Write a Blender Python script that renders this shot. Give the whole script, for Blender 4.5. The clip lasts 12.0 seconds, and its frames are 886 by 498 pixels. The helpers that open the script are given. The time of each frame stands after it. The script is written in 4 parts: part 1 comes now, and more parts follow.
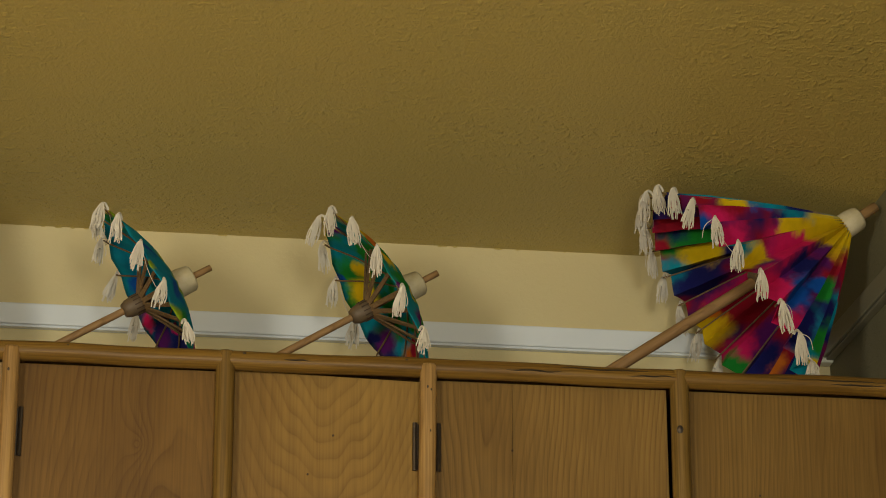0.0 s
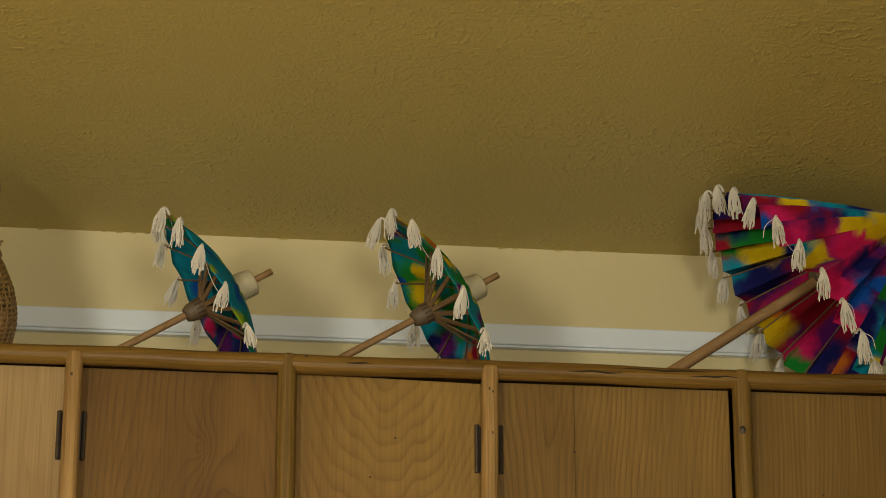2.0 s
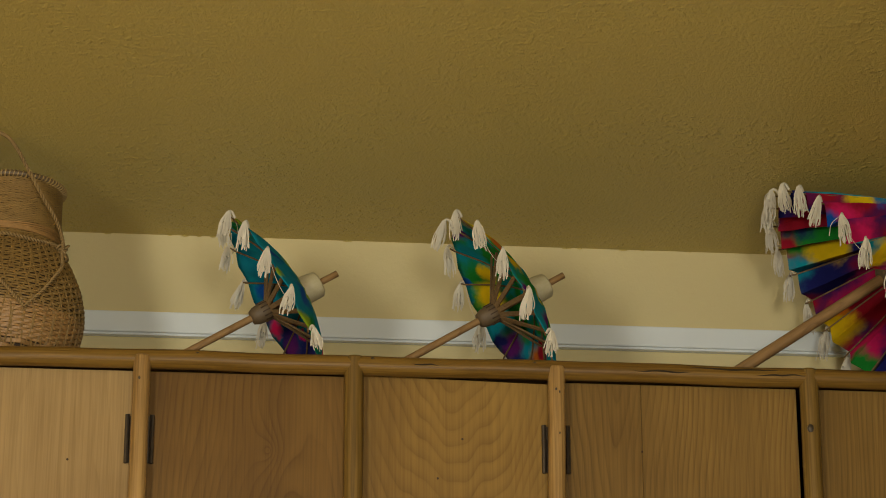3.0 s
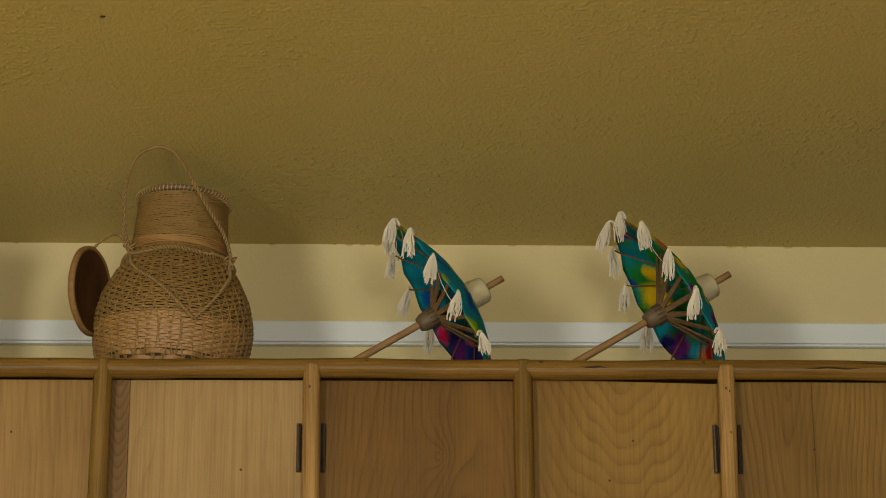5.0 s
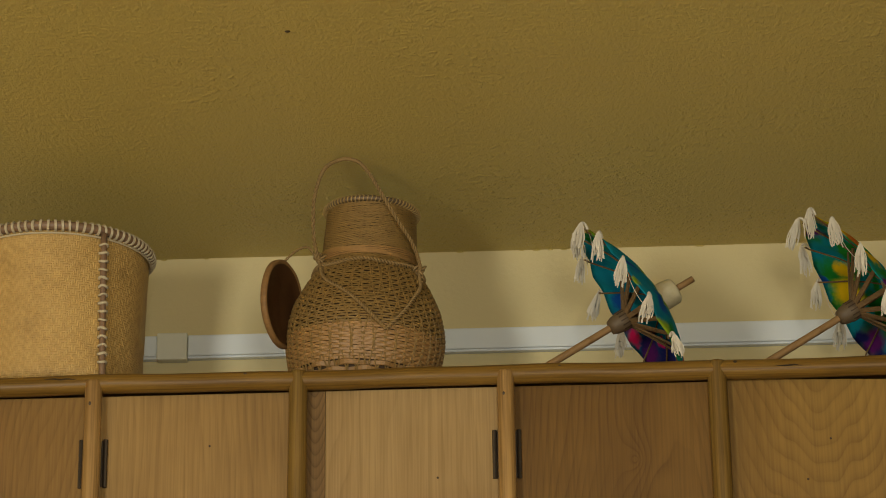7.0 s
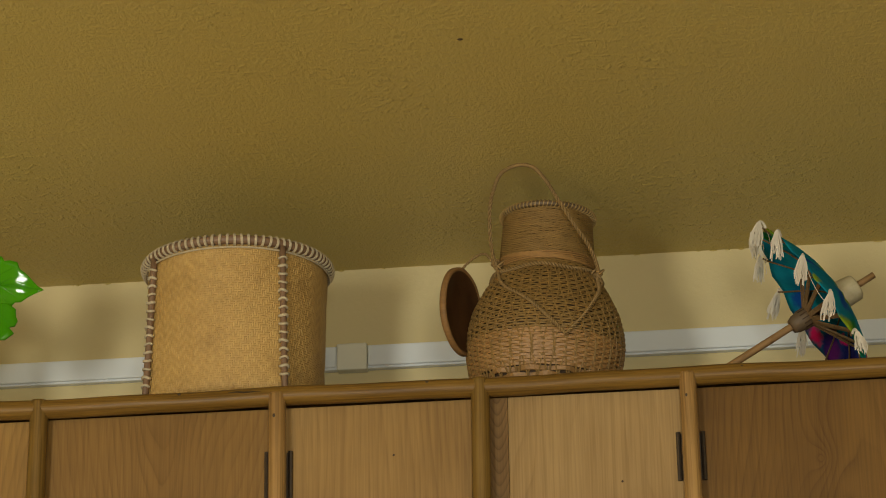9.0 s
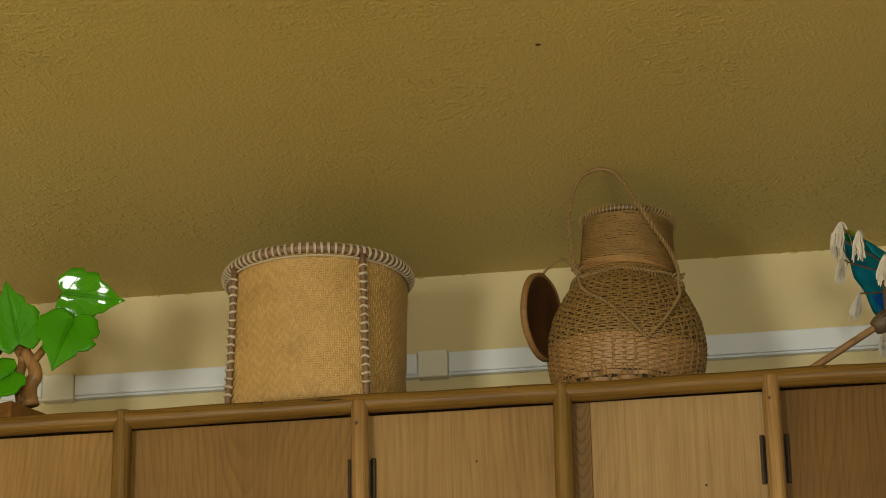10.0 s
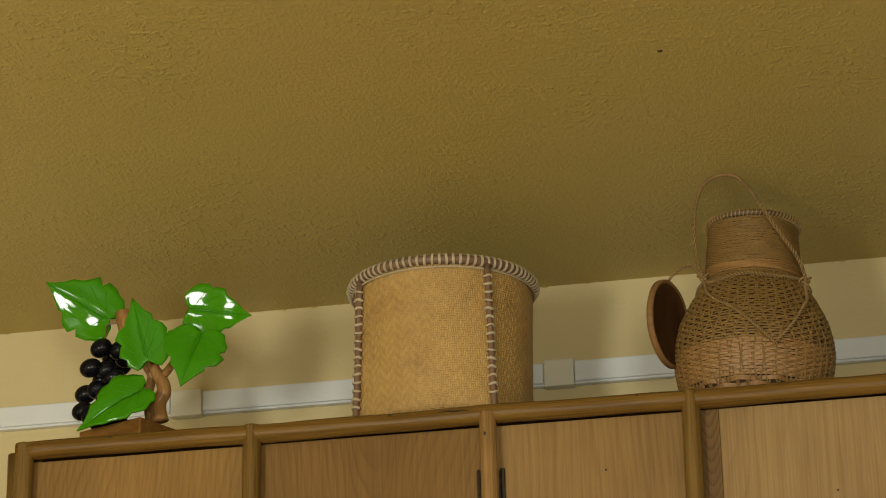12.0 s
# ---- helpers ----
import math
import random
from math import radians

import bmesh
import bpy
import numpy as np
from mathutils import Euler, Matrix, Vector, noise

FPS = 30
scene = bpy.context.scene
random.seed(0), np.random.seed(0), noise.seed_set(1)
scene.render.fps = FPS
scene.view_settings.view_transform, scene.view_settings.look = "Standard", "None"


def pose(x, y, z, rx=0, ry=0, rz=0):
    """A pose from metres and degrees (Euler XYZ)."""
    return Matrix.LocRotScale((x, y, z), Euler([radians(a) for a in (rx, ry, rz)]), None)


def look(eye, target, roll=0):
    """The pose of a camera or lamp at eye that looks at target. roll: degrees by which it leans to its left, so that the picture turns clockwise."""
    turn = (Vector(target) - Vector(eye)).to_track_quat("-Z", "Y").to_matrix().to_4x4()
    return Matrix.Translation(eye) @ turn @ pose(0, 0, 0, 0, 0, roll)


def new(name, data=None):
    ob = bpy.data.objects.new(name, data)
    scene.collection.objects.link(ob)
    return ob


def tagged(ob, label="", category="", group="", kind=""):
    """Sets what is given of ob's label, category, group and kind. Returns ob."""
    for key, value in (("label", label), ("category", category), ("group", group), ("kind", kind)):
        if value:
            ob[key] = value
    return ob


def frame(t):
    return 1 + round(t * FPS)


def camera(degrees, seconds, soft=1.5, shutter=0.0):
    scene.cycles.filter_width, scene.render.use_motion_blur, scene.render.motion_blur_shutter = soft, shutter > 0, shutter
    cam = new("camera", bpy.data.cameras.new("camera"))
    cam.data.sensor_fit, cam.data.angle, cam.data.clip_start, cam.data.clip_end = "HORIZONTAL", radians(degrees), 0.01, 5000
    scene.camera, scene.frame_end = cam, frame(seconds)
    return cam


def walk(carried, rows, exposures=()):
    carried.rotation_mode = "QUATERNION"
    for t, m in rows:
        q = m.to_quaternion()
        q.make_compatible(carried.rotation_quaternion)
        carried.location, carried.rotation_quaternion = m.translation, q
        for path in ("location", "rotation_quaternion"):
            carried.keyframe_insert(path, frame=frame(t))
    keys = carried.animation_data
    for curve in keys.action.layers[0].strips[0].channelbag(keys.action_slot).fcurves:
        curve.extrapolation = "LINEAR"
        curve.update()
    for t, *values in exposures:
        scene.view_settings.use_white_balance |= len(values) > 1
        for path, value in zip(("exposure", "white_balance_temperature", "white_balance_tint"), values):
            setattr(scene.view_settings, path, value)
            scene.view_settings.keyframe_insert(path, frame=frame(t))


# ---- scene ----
cam = camera(19.34, 12.0, soft=1.0)
EYE_Z = 1.15
# seconds, eye x, eye y, turn to the left, tilt upwards, roll
PATH = [
    (0.0, 0.053, -4.417, -8.21, 20.50, -0.06),
    (0.5, 0.052, -4.417, -8.16, 20.49, -0.01),
    (1.0, 0.051, -4.417, -7.96, 20.50, -0.09),
    (1.5, 0.048, -4.417, -7.52, 20.51, -0.05),
    (2.0, 0.044, -4.418, -6.90, 20.54, -0.06),
    (2.5, 0.040, -4.418, -6.25, 20.55, -0.07),
    (3.0, 0.035, -4.418, -5.48, 20.56, -0.08),
    (5.0, 0.012, -4.420, -1.89, 20.65, -0.35),
    (5.5, 0.006, -4.421, -0.90, 20.69, -0.38),
    (6.0, -0.001, -4.421, 0.18, 20.72, -0.47),
    (6.5, -0.008, -4.422, 1.15, 20.75, -0.62),
    (7.0, -0.015, -4.422, 2.21, 20.80, -0.74),
    (9.0, -0.039, -4.424, 6.08, 20.98, -1.00),
    (9.5, -0.045, -4.425, 6.90, 21.06, -1.08),
    (10.0, -0.051, -4.425, 7.81, 21.15, -1.14),
    (10.5, -0.056, -4.426, 8.65, 21.26, -1.18),
    (11.0, -0.062, -4.426, 9.52, 21.37, -1.21),
    (11.5, -0.066, -4.427, 10.23, 21.43, -1.26),
    (12.0, -0.068, -4.427, 10.53, 21.43, -1.28),
]


def aim(x, y, turn, tilt, roll):
    a, p = radians(turn), radians(tilt)
    eye = Vector((x, y, EYE_Z))
    return look(eye, eye + Vector((-math.sin(a) * math.cos(p), math.cos(a) * math.cos(p), math.sin(p))), roll)


walk(cam, [(t, aim(x, y, a, p, r)) for t, x, y, a, p, r in PATH], exposures=[(0.0, 0.06), (12.0, -0.06)])

# ---- light ----
world = bpy.data.worlds.new("sky")
scene.world = world
world.use_nodes = True
wn = world.node_tree
sky = wn.nodes.new("ShaderNodeTexSky")
sky.sky_type, sky.sun_disc, sky.sun_elevation, sky.sun_rotation = "NISHITA", False, radians(45), radians(150)
wn.links.new(sky.outputs[0], wn.nodes["Background"].inputs[0])
wn.nodes["Background"].inputs[1].default_value = 0.1

# room: x from LEFT to RIGHT, y from BACK (behind the camera) to WALL
LEFT, RIGHT, BACK, WALL, CEIL = -3.6, 1.58, -6.2, 0.55, 3.033
# windows: wall, from, to (x or y), z0, z1, power of the daylight that falls in
WINDOWS = [("south", -2.9, -2.0, 0.8, 2.1, 140.0), ("south", 0.1, 1.0, 0.8, 2.1, 93.0), ("east", -3.3, -2.1, 0.8, 2.2, 12.0), ("west", -3.2, -1.9, 0.8, 2.2, 7.0)]
for side, a, b, z0, z1, power in WINDOWS:
    lamp = bpy.data.lights.new("window_daylight", "AREA")
    lamp.shape, lamp.size, lamp.size_y, lamp.energy, lamp.color = "RECTANGLE", b - a - 0.1, z1 - z0 - 0.1, power, (1.0, 0.975, 0.865)
    mid, zm = (a + b) / 2, (z0 + z1) / 2
    spot = {"south": (mid, BACK - 0.06, zm), "east": (RIGHT + 0.06, mid, zm), "west": (LEFT - 0.06, mid, zm)}[side]
    aimed = {"south": (mid, 0, zm), "east": (LEFT, mid, zm), "west": (RIGHT, mid, zm)}[side]
    lo = new("window_daylight", lamp)
    lo.matrix_world = look(spot, aimed)


# ---- materials ----
class Mat:
    def __init__(self, name, rough=0.6, metal=0.0):
        self.m = bpy.data.materials.new(name)
        self.m.use_nodes = True
        self.t = self.m.node_tree
        self.b = self.t.nodes["Principled BSDF"]
        self.b.inputs["Roughness"].default_value = rough
        self.b.inputs["Metallic"].default_value = metal

    def n(self, kind, **kw):
        node = self.t.nodes.new(kind)
        for k, v in kw.items():
            node.inputs[k.replace("_", " ")].default_value = v
        return node

    def l(self, a, b):
        self.t.links.new(a, b)

    def coords(self, scale=(1, 1, 1), loc=(0, 0, 0), out="Object", rot=(0, 0, 0)):
        c, m = self.n("ShaderNodeTexCoord"), self.n("ShaderNodeMapping")
        m.inputs["Scale"].default_value, m.inputs["Location"].default_value, m.inputs["Rotation"].default_value = scale, loc, rot
        self.l(c.outputs[out], m.inputs[0])
        return m.outputs[0]

    def noise(self, vec, scale, detail=4.0, rough=0.5, dist=0.0):
        x = self.n("ShaderNodeTexNoise", Scale=scale, Detail=detail, Roughness=rough, Distortion=dist)
        self.l(vec, x.inputs["Vector"])
        return x.outputs["Fac"]

    def ramp(self, fac, stops, smooth=False):
        r = self.n("ShaderNodeValToRGB")
        el = r.color_ramp.elements
        while len(el) < len(stops):
            el.new(0.5)
        for e, (p, c) in zip(el, stops):
            e.position, e.color = p, (*c, 1)
        if smooth:
            r.color_ramp.interpolation = "B_SPLINE"
        self.l(fac, r.inputs[0])
        return r.outputs[0]

    def math(self, op, a, b=None):
        x = self.t.nodes.new("ShaderNodeMath")
        x.operation = op
        for i, v in enumerate((a, b)):
            if v is None:
                continue
            if isinstance(v, (int, float)):
                x.inputs[i].default_value = v
            else:
                self.l(v, x.inputs[i])
        return x.outputs[0]

    def mix(self, fac, a, b, blend="MIX"):
        x = self.t.nodes.new("ShaderNodeMix")
        x.data_type, x.blend_type = "RGBA", blend
        for i, v in ((0, fac), (6, a), (7, b)):
            if isinstance(v, (int, float)):
                x.inputs[i].default_value = v
            elif isinstance(v, tuple):
                x.inputs[i].default_value = (*v, 1)
            else:
                self.l(v, x.inputs[i])
        return x.outputs[2]

    def color(self, c):
        if isinstance(c, tuple):
            self.b.inputs["Base Color"].default_value = (*c, 1)
        else:
            self.l(c, self.b.inputs["Base Color"])
        return self

    def bump(self, h, strength=0.3, dist=0.002):
        x = self.n("ShaderNodeBump", Strength=strength, Distance=dist)
        self.l(h, x.inputs["Height"])
        self.l(x.outputs[0], self.b.inputs["Normal"])
        return self

    def rough(self, fac, a, b):
        m = self.n("ShaderNodeMapRange", To_Min=a, To_Max=b)
        self.l(fac, m.inputs[0])
        self.l(m.outputs[0], self.b.inputs["Roughness"])
        return self


def wood(name, light, dark, seed=0.0, rings=9.0, across=5.0, along=0.55, knot=None, rough=0.42, axis="z", streak=1.0, figure=0.4, heart=None):
    """Planed wood: growth rings, fine fibres, a knot where one is given (x, z). heart: (x of the pith, how deep it lies, taper of the trunk, ring
    width) cuts the rings of a tapering trunk into arches; without it the rings are contour lines of a stretched noise."""
    m = Mat(name, rough)
    s = {"z": (across, across, along), "x": (along, across, across)}[axis]
    v = m.coords(s, (seed, seed * 1.7, seed * 0.6))
    base = m.noise(v, 1.0, 2.0, 0.45, 0.35)
    if heart:
        px, depth, taper, width = heart
        rings = 1.0
        sep = m.n("ShaderNodeSeparateXYZ")
        m.l(m.coords(), sep.inputs[0])
        off = m.math("SUBTRACT", sep.outputs[0], px)
        far = m.math("POWER", m.math("ADD", m.math("MULTIPLY", off, off), depth * depth), 0.5)
        warp = m.noise(m.coords((7, 7, 1.6), (seed, 0, seed)), 1.0, 2.0, 0.5)
        base = m.math("ADD", m.math("DIVIDE", m.math("ADD", far, m.math("MULTIPLY", sep.outputs[2], taper)), width), m.math("MULTIPLY", warp, 8.0))
    if knot:
        p = m.coords((1, 0, 0.72), (-knot[0], 0, -knot[1] * 0.72))
        ln = m.n("ShaderNodeVectorMath")
        ln.operation = "LENGTH"
        m.l(p, ln.inputs[0])
        near = m.math("DIVIDE", 0.2, m.math("ADD", ln.outputs["Value"], 0.03))
        base = m.math("ADD", base, near)
    ring = m.math("FRACT", m.math("MULTIPLY", base, rings))
    line = m.ramp(ring, [(0.0, (0.0,) * 3), (0.06, (0.75,) * 3), (0.22, (1.0,) * 3), (0.6, (0.85,) * 3), (0.9, (0.35,) * 3), (1.0, (0.0,) * 3)])
    fs = {"z": (260, 260, 5), "x": (5, 260, 260)}[axis]
    fib = m.noise(m.coords(fs, (seed, 0, 0)), 1.0, 3.0, 0.6)
    ws = {"z": (7, 7, 0.8), "x": (0.8, 7, 7)}[axis]
    wide = m.noise(m.coords(ws, (seed * 3, 0, seed)), 1.0, 2.0, 0.5)
    stain = m.noise(m.coords((3, 3, 3), (seed, seed, 0)), 1.0, 3.0, 0.6)
    body = m.math("ADD", m.math("MULTIPLY", wide, 0.9), m.math("MULTIPLY", m.ramp(stain, [(0.3, (0.0,) * 3), (0.7, (1.0,) * 3)]), 0.45))
    c = m.mix(m.ramp(body, [(0.3, (0.12,) * 3), (0.95, (1.0,) * 3)]), dark, light)
    show = m.ramp(m.noise(m.coords((11, 11, 4), (seed * 2, 0, 3)), 1.0, 3.0, 0.6), [(0.36, (0.25,) * 3), (0.62, (1.0,) * 3)])
    c = m.mix(m.math("MULTIPLY", show, figure), c, m.mix(line, (0.34, 0.24, 0.14), (1.16, 1.16, 1.14)), "MULTIPLY")
    m.b.inputs["Specular IOR Level"].default_value = 0.2
    c = m.mix(min(0.6, 0.26 * streak), c, m.ramp(fib, [(0.35, (0.35, 0.3, 0.25)), (0.6, (1, 1, 1))]), "MULTIPLY")
    m.color(c).bump(m.math("ADD", m.math("MULTIPLY", fib, 0.5), m.math("MULTIPLY", line, 0.5)), 0.12, 0.0006)
    m.rough(stain, rough - 0.08, rough + 0.14)
    return m.m


def plaster(name, light, dark, rough, grain, blob):
    m = Mat(name, rough)
    big = m.noise(m.coords((0.9, 1.6, 0.9)), 1.2, 4.0, 0.55)
    fine = m.noise(m.coords((125, 110, 120)), 1.0, 5.0, 0.7)
    lump = m.ramp(m.noise(m.coords((80, 64, 70)), 1.0, 2.0, 0.5), [(0.54, (0,) * 3), (0.70, (1,) * 3)])
    brush = m.noise(m.coords((30, 120, 90)), 1.0, 3.0, 0.6)
    m.color(m.mix(m.math("ADD", m.math("MULTIPLY", big, 0.8), m.math("MULTIPLY", fine, 0.2)), dark, light))
    patch = m.ramp(m.noise(m.coords((2.2, 3.0, 2.5), (4, 1, 0)), 1.0, 2.0, 0.5), [(0.42, (0.15,) * 3), (0.62, (1,) * 3)])
    h = m.math("ADD", m.math("MULTIPLY", fine, grain), m.math("MULTIPLY", m.math("MULTIPLY", lump, patch), blob))
    h = m.math("ADD", h, m.math("MULTIPLY", brush, grain * 0.5))
    m.bump(h, 0.85, 0.0038)
    return m.m


CEILING = plaster("ceiling_paint", (0.56, 0.43, 0.118), (0.48, 0.365, 0.098), 0.38, 1.25, 0.75)
WALLP = plaster("wall_paint", (0.65, 0.548, 0.285), (0.572, 0.475, 0.235), 0.62, 0.16, 0.05)
# side wall shade is put into this colour, well below WALLP
WALL_SHADED = plaster("side_wall_shaded", (0.215, 0.192, 0.105), (0.175, 0.155, 0.085), 0.6, 0.35, 0.3)
FLOORM = wood("floor_boards", (0.46, 0.37, 0.24), (0.36, 0.28, 0.17), 4.0, axis="x")
RAILW = wood("rail_wood", (0.221, 0.122, 0.024), (0.132, 0.068, 0.012), 1.3, rings=5, across=16, along=0.8, rough=0.38, axis="x", streak=2.2)
POST_LIGHT = wood("post_wood_pale", (0.430, 0.262, 0.092), (0.280, 0.155, 0.048), 2.1, rings=4, across=18, along=0.9, rough=0.4, streak=2.2)
POST_DARK = wood("post_wood_brown", (0.207, 0.122, 0.028), (0.135, 0.074, 0.015), 3.7, rings=4, across=18, along=0.9, rough=0.4, streak=2.2)
CARCASS = wood("carcass_wood", (0.28, 0.15, 0.05), (0.16, 0.08, 0.03), 6.0)
STICK = wood("stick_wood", (0.340, 0.205, 0.085), (0.200, 0.105, 0.038), 5.0, rings=5, across=30, along=6, rough=0.5, axis="x")
RIBW = wood("rib_bamboo", (0.215, 0.135, 0.060), (0.105, 0.060, 0.025), 7.0, rings=4, across=60, along=20, rough=0.5, axis="x")
LIDW = wood("lid_wood", (0.095, 0.042, 0.015), (0.045, 0.018, 0.007), 8.0, rings=6, across=9, along=3, rough=0.45)
LIDRIM = wood("lid_rim_wood", (0.27, 0.15, 0.055), (0.18, 0.09, 0.03), 9.0, rings=4, across=20, along=6, rough=0.5)
PLINTH = wood("plinth_wood", (0.235, 0.112, 0.026), (0.13, 0.056, 0.012), 10.0, rings=5, across=14, along=6, rough=0.25, axis="x")
BRANCH = wood("branch_wood", (0.46, 0.255, 0.085), (0.19, 0.078, 0.022), 11.0, rings=5, across=24, along=7, rough=0.14)

# one wood for each door, from the left end of the cabinet to the wall
DOOR_WOODS = [
    wood("door_wood_a", (0.300, 0.172, 0.046), (0.165, 0.086, 0.020), 12.0, heart=(-1.22, 0.03, 0.16, 0.012), figure=0.30),
    wood("door_wood_b", (0.250, 0.140, 0.036), (0.140, 0.070, 0.016), 13.2, heart=(-1.03, 0.02, -0.20, 0.014), figure=0.30),
    wood("door_wood_c", (0.325, 0.198, 0.066), (0.200, 0.112, 0.034), 14.6, heart=(-0.86, 0.05, 0.05, 0.013), figure=0.24),
    wood("door_wood_d", (0.360, 0.236, 0.096), (0.240, 0.144, 0.052), 15.1, heart=(-0.30, 0.10, 0.04, 0.017), figure=0.2),
    wood("door_wood_e", (0.180, 0.094, 0.019), (0.090, 0.042, 0.008), 16.9, heart=(0.20, 0.04, 0.10, 0.013), knot=(0.150, 2.425), figure=0.42),
    wood("door_wood_f", (0.290, 0.170, 0.039), (0.165, 0.086, 0.018), 17.4, heart=(0.46, 0.07, -0.40, 0.017), figure=0.36),
    wood("door_wood_g", (0.225, 0.130, 0.031), (0.115, 0.060, 0.013), 18.3, heart=(0.765, 0.012, -0.06, 0.011), figure=0.42),
    wood("door_wood_h", (0.205, 0.118, 0.027), (0.108, 0.056, 0.012), 19.8, heart=(1.50, 0.02, 0.05, 0.0085), figure=0.42),
]
STRIP = wood("door_strip_wood", (0.190, 0.108, 0.036), (0.105, 0.056, 0.017), 21.0, heart=(-0.42, 0.01, -0.35, 0.008), figure=0.5)


def simple(name, light, dark, rough, scale, metal=0.0, bump=0.2, stretch=(1, 1, 1)):
    m = Mat(name, rough, metal)
    f = m.noise(m.coords(stretch), scale, 4.0, 0.6)
    g = m.noise(m.coords(stretch), scale * 7, 3.0, 0.6)
    m.color(m.mix(m.math("ADD", m.math("MULTIPLY", f, 0.7), m.math("MULTIPLY", g, 0.3)), dark, light)).bump(g, bump, 0.001)
    return m.m


PVC = simple("trunking_plastic", (0.76, 0.80, 0.80), (0.70, 0.74, 0.73), 0.32, 6, bump=0.05)
# the trunking plastic again, darkened to carry the shade on the side wall
PVC_SHADED = simple("trunking_plastic_shaded", (0.26, 0.235, 0.15), (0.2, 0.18, 0.11), 0.45, 9, bump=0.05)
PVC_OLD = simple("joint_plastic", (0.74, 0.73, 0.58), (0.69, 0.67, 0.52), 0.4, 8, bump=0.05)
IRON = simple("hinge_iron", (0.10, 0.075, 0.05), (0.04, 0.03, 0.022), 0.45, 60, metal=0.7)
COTTON = simple("tassel_cotton", (0.74, 0.69, 0.57), (0.55, 0.49, 0.38), 0.9, 90)
CAPM = simple("cap_paper", (0.66, 0.58, 0.42), (0.36, 0.30, 0.12), 0.6, 34)
RUNNER = simple("runner_wood", (0.150, 0.100, 0.050), (0.075, 0.047, 0.022), 0.6, 40)
CANE = simple("cane_weave", (0.290, 0.176, 0.050), (0.130, 0.071, 0.019), 0.5, 45)
CANE_LOW = simple("cane_lower", (0.370, 0.205, 0.066), (0.195, 0.100, 0.030), 0.5, 45)
CANE_PALE = simple("cane_pale", (0.42, 0.29, 0.105), (0.23, 0.14, 0.045), 0.5, 50)
# near-black for notches and nail holes, their shade put into the colour
HOLE_DARK = simple("hole_dark", (0.075, 0.04, 0.016), (0.035, 0.018, 0.007), 0.8, 30)
# near-black colour for the shade seen through the gourd basket's weave
WEAVE_SHADE = simple("weave_shade", (0.060, 0.032, 0.011), (0.028, 0.014, 0.005), 0.8, 30)
ROPE = simple("rope_fibre", (0.320, 0.205, 0.070), (0.150, 0.086, 0.027), 0.7, 70)
BROWN_STICK = simple("corner_stick", (0.235, 0.140, 0.075), (0.13, 0.072, 0.038), 0.5, 30)
BINDING = simple("binding_cane", (0.56, 0.48, 0.32), (0.38, 0.30, 0.18), 0.6, 60)
LEAFM = simple("leaf_lacquer", (0.060, 0.29, 0.002), (0.035, 0.21, 0.001), 0.05, 14, bump=0.05)
LEAFM.node_tree.nodes["Principled BSDF"].inputs["Specular IOR Level"].default_value = 0.32
VEINM = simple("leaf_vein_lacquer", (0.06, 0.30, 0.01), (0.04, 0.22, 0.006), 0.06, 14, bump=0.04)
GRAPEM = simple("grape_lacquer", (0.006, 0.006, 0.009), (0.003, 0.003, 0.005), 0.06, 12, bump=0.02)
GRAPEM.node_tree.nodes["Principled BSDF"].inputs["Specular IOR Level"].default_value = 0.18
WIREM = simple("red_wire", (0.2, 0.045, 0.02), (0.1, 0.02, 0.01), 0.35, 30)
FRAMEM = simple("window_paint", (0.75, 0.73, 0.68), (0.66, 0.64, 0.58), 0.4, 8)
GLASS = Mat("window_glass", 0.02)
GLASS.b.inputs["Transmission Weight"].default_value = 1.0


